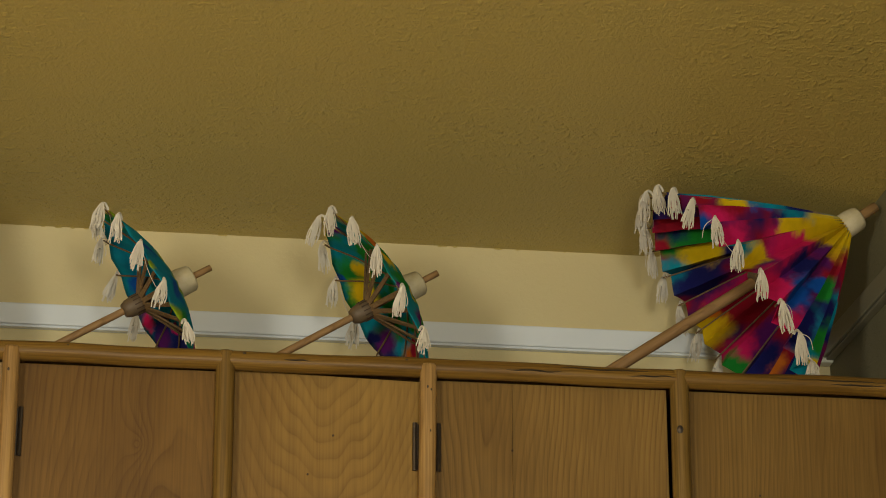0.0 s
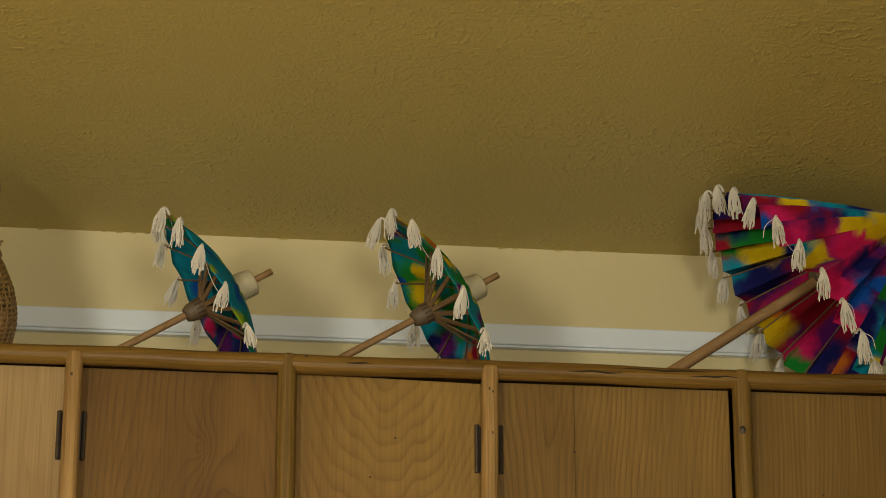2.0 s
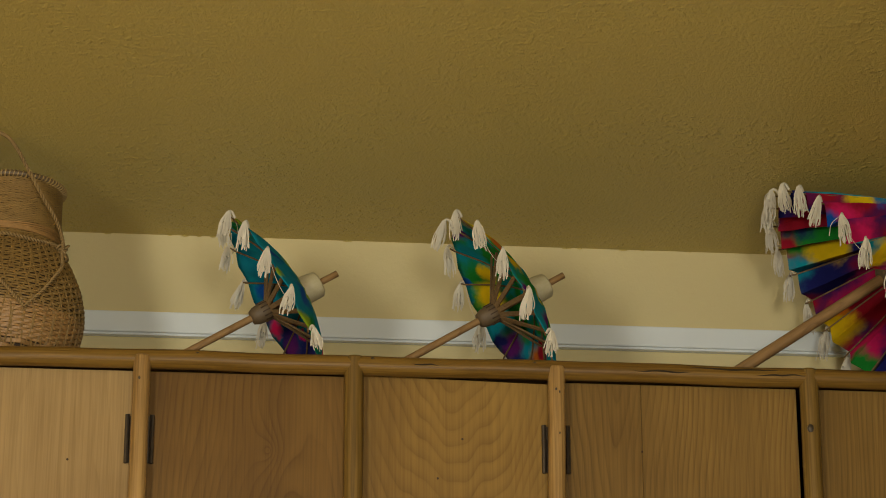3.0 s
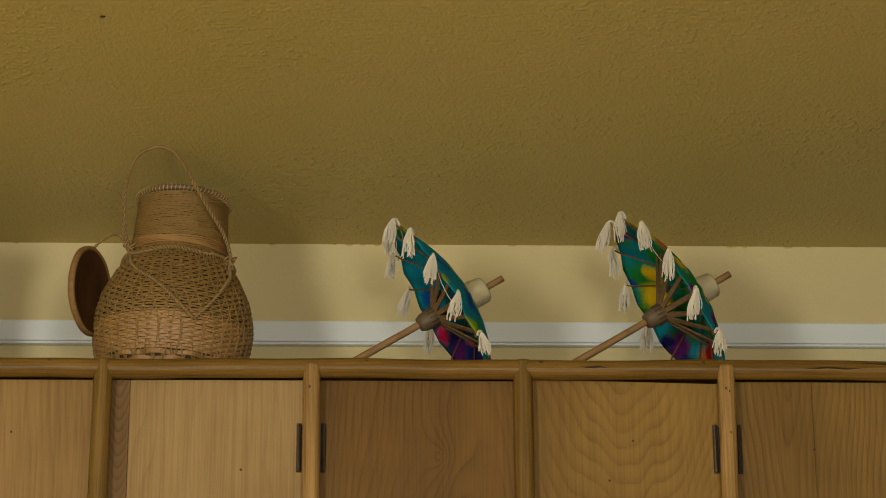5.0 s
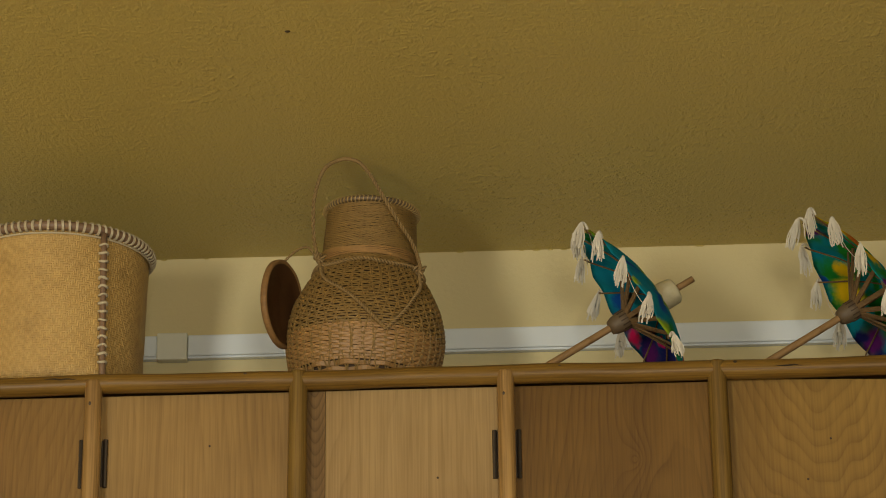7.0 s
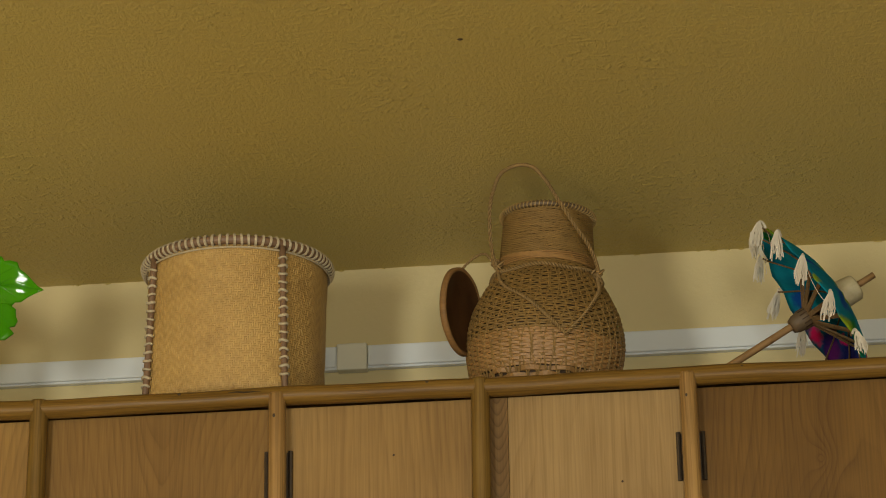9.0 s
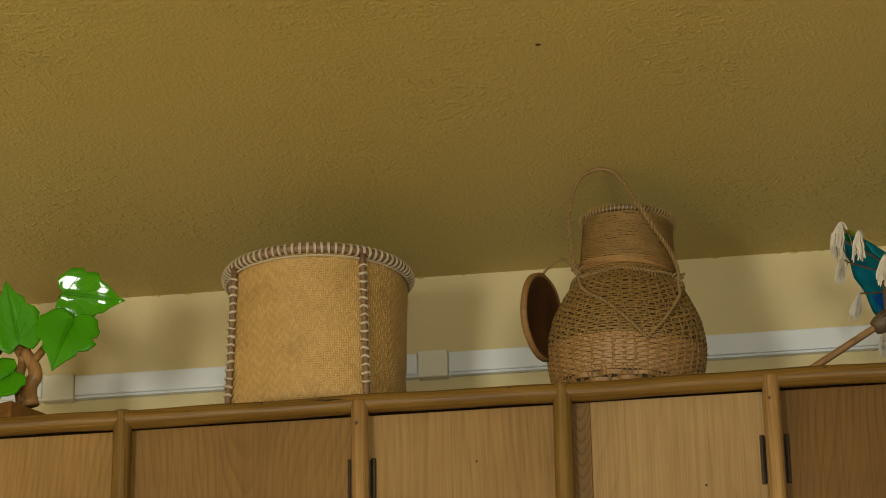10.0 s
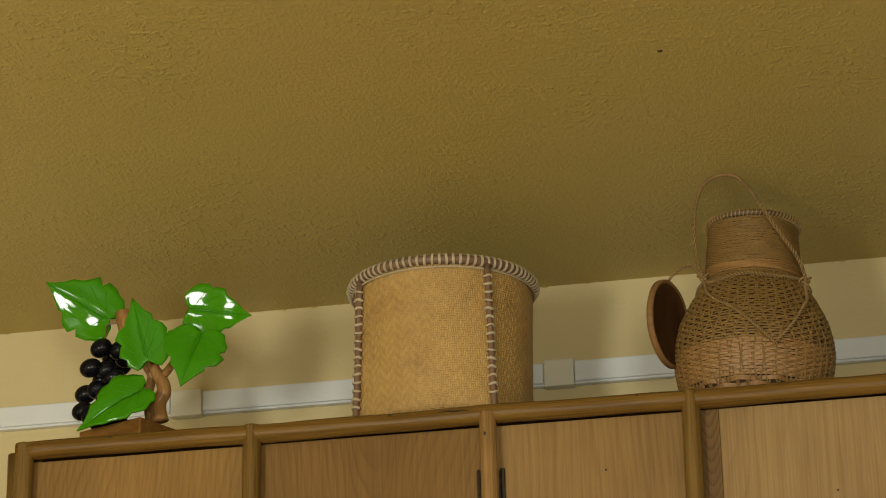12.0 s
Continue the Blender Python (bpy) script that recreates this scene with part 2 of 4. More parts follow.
def dye(name, ground, blots, seed, soft=0.45):
    """Tie-dyed cotton on the unfolded round of cloth: runny blots of (colour, [(angle, part of the radius, size), ...]) over a mottled ground."""
    m = Mat(name, 0.85)
    v = m.coords(out="UV")
    w = m.n("ShaderNodeTexNoise", Scale=5.5, Detail=4.0, Roughness=0.6)
    shift = m.coords((1, 1, 1), (seed, seed * 2, 0), out="UV")
    m.l(shift, w.inputs["Vector"])
    add = m.n("ShaderNodeVectorMath")
    add.operation = "MULTIPLY_ADD"
    m.l(w.outputs["Color"], add.inputs[0])
    add.inputs[1].default_value = (0.26, 0.26, 0.0)
    m.l(v, add.inputs[2])
    c = m.mix(m.ramp(m.noise(shift, 4.0, 2.0), [(0.42, (0,) * 3), (0.58, (1,) * 3)]), ground[0], ground[1])
    for col, spots in blots:
        for a, f, size in spots:
            d = m.n("ShaderNodeVectorMath")
            d.operation = "DISTANCE"
            m.l(add.outputs[0], d.inputs[0])
            d.inputs[1].default_value = (f * math.cos(radians(a)) + 0.13, f * math.sin(radians(a)) + 0.13, 0)
            r = m.n("ShaderNodeMapRange", From_Min=size * (1 + soft), From_Max=size * (1 - soft))
            r.interpolation_type = "SMOOTHSTEP"
            m.l(d.outputs["Value"], r.inputs[0])
            c = m.mix(r.outputs[0], c, col)
    th = m.noise(m.coords((900, 900, 900)), 1.0, 2.0)
    fade = m.noise(m.coords((34, 34, 34)), 1.0, 4.0, 0.6)
    c = m.mix(0.22, c, m.ramp(fade, [(0.3, (0.35,) * 3), (0.65, (1,) * 3)]), "MULTIPLY")
    m.color(c).bump(m.math("ADD", m.math("MULTIPLY", th, 0.3), fade), 0.3, 0.0018)
    m.b.inputs["Specular IOR Level"].default_value = 0.15
    tr = m.n("ShaderNodeBsdfTranslucent")
    m.l(c, tr.inputs[0])
    mx = m.n("ShaderNodeMixShader", Fac=0.25)
    m.l(m.b.outputs[0], mx.inputs[1])
    m.l(tr.outputs[0], mx.inputs[2])
    m.l(mx.outputs[0], m.t.nodes["Material Output"].inputs[0])
    return m.m


TEAL, BLUE, NAVY, GREEN, YELLOW = (0.004, 0.30, 0.40), (0.006, 0.09, 0.42), (0.012, 0.014, 0.13), (0.015, 0.27, 0.03), (0.80, 0.56, 0.006)
ORANGE, PINK, PURPLE, RED, LIME = (0.75, 0.20, 0.02), (0.76, 0.015, 0.14), (0.13, 0.012, 0.16), (0.34, 0.008, 0.025), (0.30, 0.42, 0.02)
DYE_A = dye("dyed_cotton_teal", (TEAL, (0.004, 0.24, 0.36)), [
    (BLUE, [(200, 0.62, 0.14), (30, 0.80, 0.12), (160, 0.8, 0.1), (300, 0.6, 0.2)]),
    (GREEN, [(128, 0.86, 0.18), (225, 0.90, 0.20), (100, 0.9, 0.14)]),
    (LIME, [(205, 0.30, 0.16), (150, 0.40, 0.14), (212, 1.0, 0.12), (118, 0.98, 0.13), (178, 0.95, 0.07)]),
    (NAVY, [(345, 0.82, 0.22), (318, 0.72, 0.22), (15, 0.85, 0.12)]),
    (PURPLE, [(15, 0.97, 0.13), (340, 0.9, 0.16), (306, 0.9, 0.18)]),
    (PINK, [(2, 0.9, 0.09), (278, 0.90, 0.20), (330, 0.6, 0.07), (258, 0.75, 0.12)]),
    (YELLOW, [(185, 0.2, 0.08), (110, 1.0, 0.06)])], 3.9)
DYE_B = dye("dyed_cotton_mixed", (TEAL, GREEN), [
    (TEAL, [(62, 0.85, 0.2), (205, 0.8, 0.2), (236, 0.95, 0.15)]),
    (GREEN, [(42, 0.78, 0.22), (185, 0.7, 0.16), (284, 0.85, 0.16)]),
    (YELLOW, [(26, 0.74, 0.17), (140, 0.95, 0.16), (118, 0.95, 0.13), (50, 0.66, 0.09), (272, 0.92, 0.11), (165, 0.75, 0.11), (200, 0.5, 0.08)]),
    (PURPLE, [(85, 0.95, 0.10), (345, 0.85, 0.18), (222, 0.75, 0.13), (190, 0.95, 0.07)]),
    (NAVY, [(330, 0.95, 0.15), (355, 0.95, 0.10)]),
    (ORANGE, [(310, 0.75, 0.16), (150, 0.80, 0.12), (262, 0.9, 0.10)]),
    (RED, [(318, 0.92, 0.14), (300, 0.6, 0.12)]),
    (BLUE, [(38, 0.98, 0.07), (250, 0.9, 0.10)])], 6.4)
DYE_C = dye("dyed_cotton_bright", (RED, NAVY), [
    (PINK, [(182, 0.62, 0.20), (198, 0.95, 0.16), (212, 0.97, 0.12), (166, 0.93, 0.12), (150, 0.88, 0.11), (344, 0.90, 0.13), (22, 0.80, 0.10)]),
    (TEAL, [(124, 0.50, 0.15), (236, 0.84, 0.16), (174, 1.02, 0.08), (126, 0.17, 0.10), (40, 0.98, 0.14), (256, 0.58, 0.12), (112, 0.72, 0.18), (140, 0.34, 0.13), (176, 0.98, 0.10), (244, 0.95, 0.16)]),
    (NAVY, [(200, 0.62, 0.12), (226, 0.84, 0.12), (120, 0.32, 0.15), (240, 0.66, 0.13), (30, 0.86, 0.15), (332, 0.84, 0.13), (300, 0.9, 0.15)]),
    (BLUE, [(209, 0.79, 0.11), (152, 1.02, 0.09), (216, 0.62, 0.07), (136, 0.62, 0.08)]),
    (GREEN, [(228, 0.56, 0.09), (56, 0.90, 0.12), (342, 1.0, 0.10), (246, 0.75, 0.09), (62, 0.76, 0.10)]),
    (YELLOW, [(184, 0.24, 0.19), (250, 0.14, 0.12), (180, 0.90, 0.08), (162, 0.52, 0.10), (46, 0.80, 0.10), (6, 0.95, 0.15), (128, 0.74, 0.09), (250, 0.92, 0.07), (172, 0.40, 0.08)]),
    (RED, [(58, 1.0, 0.09), (8, 0.76, 0.14), (258, 0.32, 0.12), (80, 0.9, 0.15), (354, 0.7, 0.12)]),
    (PURPLE, [(206, 0.44, 0.07), (340, 0.74, 0.10), (196, 0.76, 0.05)]),
    (ORANGE, [(318, 0.84, 0.09), (14, 0.9, 0.06)])], 8.2, 0.4)


def twill():
    m = Mat("plaited_palm", 0.55)
    uv = m.coords(out="UV")
    sx = m.n("ShaderNodeSeparateXYZ")
    m.l(uv, sx.inputs[0])
    jit = m.noise(m.coords((30, 30, 30)), 1.0, 2.0)
    u = m.math("ADD", m.math("MULTIPLY", sx.outputs[0], 235.0), m.math("MULTIPLY", jit, 1.6))
    v = m.math("ADD", m.math("MULTIPLY", sx.outputs[1], 225.0), m.math("MULTIPLY", jit, 1.1))
    # herringbone: strands over two and under two, the step turning round every four columns
    iu, iv = m.math("FLOOR", u), m.math("FLOOR", v)
    step = m.math("MODULO", m.math("ADD", m.math("ADD", iv, m.math("PINGPONG", iu, 4.0)), 400.0), 4.0)
    over = m.math("LESS_THAN", step, 1.5)
    fu = m.math("SINE", m.math("MULTIPLY", m.math("FRACT", u), math.pi))
    fv = m.math("SINE", m.math("MULTIPLY", m.math("FRACT", v), math.pi))
    hump = m.math("ADD", m.math("MULTIPLY", over, m.math("POWER", fu, 0.5)), m.math("MULTIPLY", m.math("SUBTRACT", 1.0, over), m.math("MULTIPLY", m.math("POWER", fv, 0.5), 0.72)))
    spot = m.noise(m.coords((7, 7, 7)), 1.0, 5.0, 0.65)
    strand = m.noise(m.coords((150, 150, 60)), 1.0, 2.0, 0.5)
    c = m.mix(spot, (0.37, 0.215, 0.055), (0.57, 0.365, 0.115))
    c = m.mix(m.math("MULTIPLY", over, 0.24), c, (0.64, 0.43, 0.15))
    c = m.mix(0.30, c, m.ramp(strand, [(0.3, (0.5, 0.42, 0.3)), (0.65, (1, 1, 1))]), "MULTIPLY")
    # low hump darkens the colour: crease shade painted between the strands
    c = m.mix(0.20, c, m.ramp(hump, [(0.0, (0.25, 0.17, 0.09)), (0.55, (1, 1, 1))]), "MULTIPLY")
    dirt = m.noise(m.coords((16, 16, 16), (5, 2, 1)), 1.0, 5.0, 0.7)
    c = m.mix(0.28, c, m.ramp(dirt, [(0.32, (0.32, 0.22, 0.13)), (0.46, (1, 1, 1))]), "MULTIPLY")
    m.color(c).bump(hump, 0.55, 0.0022)
    return m.m


PLAIT = twill()


# ---- mesh helpers ----
def mesh_of(bm, name, material, smooth=False):
    me = bpy.data.meshes.new(name)
    bmesh.ops.recalc_face_normals(bm, faces=bm.faces)
    bm.to_mesh(me)
    bm.free()
    for mt in material if isinstance(material, (list, tuple)) else [material]:
        me.materials.append(mt)
    if smooth:
        for p in me.polygons:
            p.use_smooth = True
    return me


def part(name, bm, material, parent=None, label="", smooth=False):
    ob = new(name, mesh_of(bm, name, material, smooth))
    ob.parent = parent
    if label:
        ob["label"] = label
    return ob


def thing(name, at, label, category, group="", kind=""):
    ob = new(name)
    ob.empty_display_size = 0.05
    ob.location = at
    return tagged(ob, label, category, group, kind)


def box(x0, x1, y0, y1, z0, z1, bevel=0.0, bm=None):
    own = bm or bmesh.new()
    m = Matrix.LocRotScale(((x0 + x1) / 2, (y0 + y1) / 2, (z0 + z1) / 2), None, (x1 - x0, y1 - y0, z1 - z0))
    made = bmesh.ops.create_cube(own, size=1, matrix=m)
    if bevel:
        edges = {e for v in made["verts"] for e in v.link_edges}
        bmesh.ops.bevel(own, geom=list(edges), offset=bevel, segments=2, affect="EDGES", profile=0.5)
    return own


def tube(points, radius, sides=8, bm=None, wobble=0.0, seed=0, caps=True):
    """A round bar through the points; radius is a number or a function of 0..1."""
    own = bm or bmesh.new()
    pts = [Vector(p) for p in points]
    rings, ref = [], None
    for i, p in enumerate(pts):
        d = (pts[min(i + 1, len(pts) - 1)] - pts[max(i - 1, 0)]).normalized()
        if ref is None:
            ref = d.orthogonal().normalized()
        ref = (ref - d * ref.dot(d)).normalized()
        side = d.cross(ref)
        r = radius(i / max(1, len(pts) - 1)) if callable(radius) else radius
        ring = []
        for k in range(sides):
            a = 2 * math.pi * k / sides
            rr = r * (1 + wobble * noise.noise(Vector((i * 0.35 + seed * 7.1, math.cos(a), math.sin(a)))))
            ring.append(own.verts.new(p + (ref * math.cos(a) + side * math.sin(a)) * rr))
        rings.append(ring)
    for a, b in zip(rings, rings[1:]):
        for k in range(sides):
            own.faces.new((a[k], a[(k + 1) % sides], b[(k + 1) % sides], b[k]))
    if caps:
        own.faces.new(rings[0][::-1])
        own.faces.new(rings[-1])
    return own


def glide(points, steps=6):
    """A smooth line (Catmull-Rom) through a few points."""
    p = [Vector(q) for q in points]
    p = [2 * p[0] - p[1]] + p + [2 * p[-1] - p[-2]]
    out = []
    for i in range(1, len(p) - 2):
        for k in range(steps):
            t = k / steps
            a, b, c, d = p[i - 1:i + 3]
            out.append(0.5 * (2 * b + (c - a) * t + (2 * a - 5 * b + 4 * c - d) * t * t + (3 * b - a - 3 * c + d) * t ** 3))
    return out + [p[-2]]


def spin(profile, sides=48, bm=None, close=True):
    """A turned body: profile is (height, radius) from the bottom."""
    own = bm or bmesh.new()
    rings = [[own.verts.new((r * math.cos(2 * math.pi * k / sides), r * math.sin(2 * math.pi * k / sides), h)) for k in range(sides)] for h, r in profile]
    for a, b in zip(rings, rings[1:]):
        for k in range(sides):
            own.faces.new((a[k], a[(k + 1) % sides], b[(k + 1) % sides], b[k]))
    if close:
        own.faces.new(rings[0][::-1])
        own.faces.new(rings[-1])
    return own


# ---- the room ----
def structure(name, bm, material, label, category):
    return tagged(part(name, bm, material), label, category, kind="structure")


structure("floor", box(LEFT, RIGHT, BACK, WALL, -0.1, 0.0), FLOORM, "brown wooden floor", "floor")
structure("ceiling", box(LEFT - 0.2, RIGHT + 0.2, BACK - 0.2, WALL + 0.2, CEIL, CEIL + 0.15), CEILING, "olive tan painted ceiling with rough lumpy plaster", "ceiling")
structure("wall_north", box(LEFT - 0.2, RIGHT + 0.2, WALL, WALL + 0.2, -0.1, CEIL), WALLP, "cream painted wall behind the cabinet", "wall")


def window_wall(name, side, material, label):
    """A wall with its window openings going through, and the windows in them."""
    ends = (LEFT - 0.2, RIGHT + 0.2) if side == "south" else (BACK, WALL)
    face, out = {"south": (BACK, -1), "east": (RIGHT, 1), "west": (LEFT, -1)}[side]

    def slab(a, b, d0, d1, za, zb, bm):
        d0, d1 = sorted((face + out * d0, face + out * d1))
        return box(a, b, d0, d1, za, zb, bm=bm) if side == "south" else box(d0, d1, a, b, za, zb, bm=bm)

    bm = bmesh.new()
    mine = [w for w in WINDOWS if w[0] == side]
    at = ends[0]
    for _, a, b, z0, z1, _p in mine:
        slab(at, a, 0, 0.2, -0.1, CEIL, bm)
        slab(a, b, 0, 0.2, -0.1, z0, bm)
        slab(a, b, 0, 0.2, z1, CEIL, bm)
        at = b
    slab(at, ends[1], 0, 0.2, -0.1, CEIL, bm)
    structure(name, bm, material, label, "wall")
    for _, a, b, z0, z1, _p in mine:
        w = thing("window_%d" % (WINDOWS.index((side, a, b, z0, z1, _p)) + 1), (0, 0, 0), "white painted window with two panes", "window", kind="structure")
        m = (a + b) / 2
        fr = bmesh.new()
        for p, q, c, d in ((a, a + 0.05, z0, z1), (b - 0.05, b, z0, z1), (m - 0.03, m + 0.03, z0 + 0.05, z1 - 0.05), (a + 0.05, b - 0.05, z0, z0 + 0.05), (a + 0.05, b - 0.05, z1 - 0.05, z1)):
            slab(p, q, 0.11, 0.16, c + 0.001, d - 0.001, fr)
        part("window_frame", fr, FRAMEM, w)
        for p, q in ((a + 0.05, m - 0.03), (m + 0.03, b - 0.05)):
            g = part("pane", slab(p, q, 0.134, 0.138, z0 + 0.05, z1 - 0.05, bmesh.new()), GLASS.m, w)
            g.visible_shadow = False


window_wall("wall_south", "south", WALLP, "cream painted wall with two windows")
# the east wall gets the paint darkened for shade
window_wall("wall_east", "east", WALL_SHADED, "grey-buff side wall, its shade put into the colour")
window_wall("wall_west", "west", WALLP, "cream painted side wall with a window")

# ---- plastic cable trunking on the two walls ----
T0, T1 = 2.812, 2.862


def trunking(name, a, b, along, label):
    """A length of trunking with rounded edges, its lid a little proud of the base."""
    t = thing(name, (0, 0, 0), label, "cable trunking", "cable trunking")
    if along == "x":
        part("base", box(a, b, WALL - 0.017, WALL, T0, T1, 0.002), PVC, t)
        part("lid", box(a + 0.001, b - 0.001, WALL - 0.024, WALL - 0.0175, T0 + 0.004, T1 - 0.002, 0.003), PVC, t)
    else:
        part("base", box(RIGHT - 0.017, RIGHT, a, b, T0, T1, 0.002), PVC_SHADED, t)
        part("lid", box(RIGHT - 0.024, RIGHT - 0.0175, a + 0.001, b - 0.001, T0 + 0.004, T1 - 0.002, 0.003), PVC_SHADED, t)
    return t


for xa, xb in ((LEFT, -1.572), (-1.505, -0.787), (-0.725, RIGHT - 0.03)):
    trunking("cable_trunking", xa, xb, "x", "white plastic cable trunking along the cream wall")
trunking("cable_trunking", -3.0, WALL - 0.03, "y", "buff cable trunking on the side wall, shade put into its colour")
for xa, xb in ((-1.572, -1.505), (-0.787, -0.725)):
    j = part("trunking_joint", box(xa, xb, WALL - 0.0265, WALL, T0 - 0.004, T1 + 0.003, 0.003), PVC_OLD)
    tagged(j, "yellowed plastic joint cover on the cable trunking", "joint cover", "joint covers")
cj = part("trunking_corner", box(RIGHT - 0.0305, RIGHT, WALL - 0.0305, WALL, T0 - 0.005, T1 + 0.004, 0.004), PVC_OLD)
tagged(cj, "yellowed plastic corner cover on the cable trunking", "joint cover")

# ---- the cabinet ----
TOP = 2.594
POSTS = [-1.686, -1.250, -0.812, -0.446, -0.077, 0.298, 0.660, 1.120, 1.562]
RAIL_Z = 2.5815


def cabinet():
    c = thing("wall_cabinet", (0, 0, 0), "tall wooden cabinet with round rails and eight plain doors", "cabinet")
    x0, x1 = POSTS[0], RIGHT - 0.002
    part("top_board", box(x0, x1, 0.019, WALL - 0.003, TOP - 0.018, TOP), CARCASS, c)
    part("back_board", box(x0 + 0.02, x1, WALL - 0.015, WALL - 0.003, 0.08, TOP - 0.019), CARCASS, c)
    for x in (x0, POSTS[2] - 0.01, POSTS[4] - 0.01, POSTS[6] - 0.01, x1 - 0.02):
        part("side_board", box(x, x + 0.02, 0.019, WALL - 0.016, 0.0, TOP - 0.019), CARCASS, c)
    part("plinth_board", box(x0 + 0.021, x1 - 0.021, 0.03, 0.05, 0.0, 0.08), CARCASS, c)
    n = 90
    line = [(x0 - 0.014 + (x1 - x0 + 0.012) * i / n, -0.018, RAIL_Z + 0.0012 * math.sin(i * 0.31) + 0.0008 * math.sin(i * 0.83)) for i in range(n + 1)]
    part("top_rail", tube(line, 0.0178, 14, wobble=0.06), RAILW, c, "round brown wooden rail with small dark cracks", True)
    back = [(x0 - 0.004, -0.016 + 0.55 * i / 12, RAIL_Z - 0.001) for i in range(13)]
    part("side_rail", tube(back, 0.0165, 12, wobble=0.05, seed=5), RAILW, c, smooth=True)
    rng = random.Random(8)
    for x, ln in ((0.80, 0.10), (0.90, 0.16), (1.02, 0.09), (1.30, 0.22), (1.40, 0.10), (0.40, 0.05), (-0.9, 0.06)):
        dz = rng.uniform(-0.004, 0.007)
        pts = []
        for q in np.linspace(0, 1, 14):
            z = dz + 0.0028 * noise.noise(Vector((x * 9 + q * 3, 0, 2)))
            pts.append((x + ln * q, -0.018 - math.sqrt(0.0178 ** 2 - z * z) + 0.0003, RAIL_Z + 0.0005 + z))
        part("crack", tube(pts, lambda t: 0.0004 + 0.0013 * math.sin(math.pi * t), 5), IRON, c, "dark drying crack in the rail")
    for x in (-1.516, -0.99, -0.54, 0.02, 0.33, 0.62):
        kb = bmesh.new()
        bmesh.ops.create_uvsphere(kb, u_segments=8, v_segments=5, radius=0.0030, matrix=Matrix.Translation((x, -0.0325, RAIL_Z + 0.0095)) @ Matrix.Diagonal((1.2, 0.6, 0.8, 1)))
        part("nail_head", kb, IRON, c, "small dark nail head")
    part("side_post", tube([(x0 - 0.0265, 0.012, z) for z in np.linspace(0, RAIL_Z + 0.004, 30)], 0.0165, 12, wobble=0.06, seed=9), POST_DARK, c, smooth=True)
    for i, x in enumerate(POSTS):
        pale = i in (2, 4, 6)
        top = RAIL_Z + (0.006 if pale else 0.016)
        y = -0.026 if pale else -0.02
        r = 0.0155 if pale else 0.0172
        lean = (0, 0.02, -0.01, 0.012, 0.0, -0.01, 0.03, 0.012, 0)[i]
        pts = [(x + lean * (z - top) * 0.3, y, z) for z in np.linspace(0.0, top - 0.012, 40)]
        pts += [(x, y, top - 0.006), (x, y, top - 0.002), (x, y, top)]
        rad = lambda t, r=r: r if t < 0.955 else r * (0.93 if t < 0.98 else (0.72 if t < 0.999 else 0.35))
        part("post", tube(pts, rad, 14, wobble=0.07, seed=i + 2), POST_LIGHT if pale else POST_DARK, c, "pale round wooden post" if pale else "", True)
        if pale:
            for k, (dx, dz) in enumerate(((-0.003, -0.047), (0.002, -0.052), (0.001, -0.128))):
                if i == 6 or k == 0:
                    kb = bmesh.new()
                    bmesh.ops.create_uvsphere(kb, u_segments=8, v_segments=5, radius=0.0026, matrix=Matrix.Translation((x + dx, y - r + 0.0008, top + dz)) @ Matrix.Diagonal((1, 0.5, 1.5, 1)))
                    part("knot", kb, IRON, c)
        if i == 7:
            kb = bmesh.new()
            bmesh.ops.create_uvsphere(kb, u_segments=10, v_segments=6, radius=0.007, matrix=Matrix.Translation((x - 0.004, y - r + 0.002, top - 0.116)) @ Matrix.Diagonal((1, 0.45, 1.2, 1)))
            part("knot", kb, IRON, c, "dark knot in the post")
    tops = [2.5640, 2.5645, 2.5645, 2.565, 2.5650, 2.569, 2.565, 2.565]
    for i in range(8):
        xa, xb = POSTS[i] + 0.006, POSTS[i + 1] - (0.020 if i == 6 else 0.006)
        y0 = -0.001
        d = thing("door", (0, 0, 0), "", "")
        d.parent = c
        d["label"] = "plain wooden cabinet door, closed"
        drop = 0.008 if i == 5 else 0.0
        splits = {3: [0.115], 6: [0.345]}.get(i, [0.5])
        cuts = [xa] + [xa + (xb - xa) * s for s in splits] + [xb]
        if len(splits) == 1 and splits[0] == 0.5:
            cuts = [xa, xb]
        for k in range(len(cuts) - 1):
            a, b = cuts[k] + 0.0002, cuts[k + 1] - 0.0002
            bm = box(a, b, y0, y0 + 0.018, 0.09, tops[i], 0.0008)
            for v in bm.verts:
                if v.co.z > 1:
                    v.co.z -= drop * (v.co.x - xa) / (xb - xa)
            part("board", bm, STRIP if (i == 3 and k == 0) else DOOR_WOODS[i], d)
        for hx_, hz_ in {2: [(-0.605, 2.468)], 5: [(0.449, 2.382), (0.493, 2.455)], 7: [(1.267, 2.374)], 6: [(0.815, 2.44)], 3: [(-0.2, 2.40)]}.get(i, []):
            hb = bmesh.new()
            bmesh.ops.create_uvsphere(hb, u_segments=8, v_segments=5, radius=0.0021, matrix=Matrix.Translation((hx_, y0, hz_)) @ Matrix.Diagonal((1, 0.35, 1.1, 1)))
            part("nail_hole", hb, HOLE_DARK, d)
        hx = {1: (xb, -1), 2: (xa, 1), 3: (xb, -1), 4: (xa, 1), 5: (xb, -1), 6: (xa, 1)}.get(i)
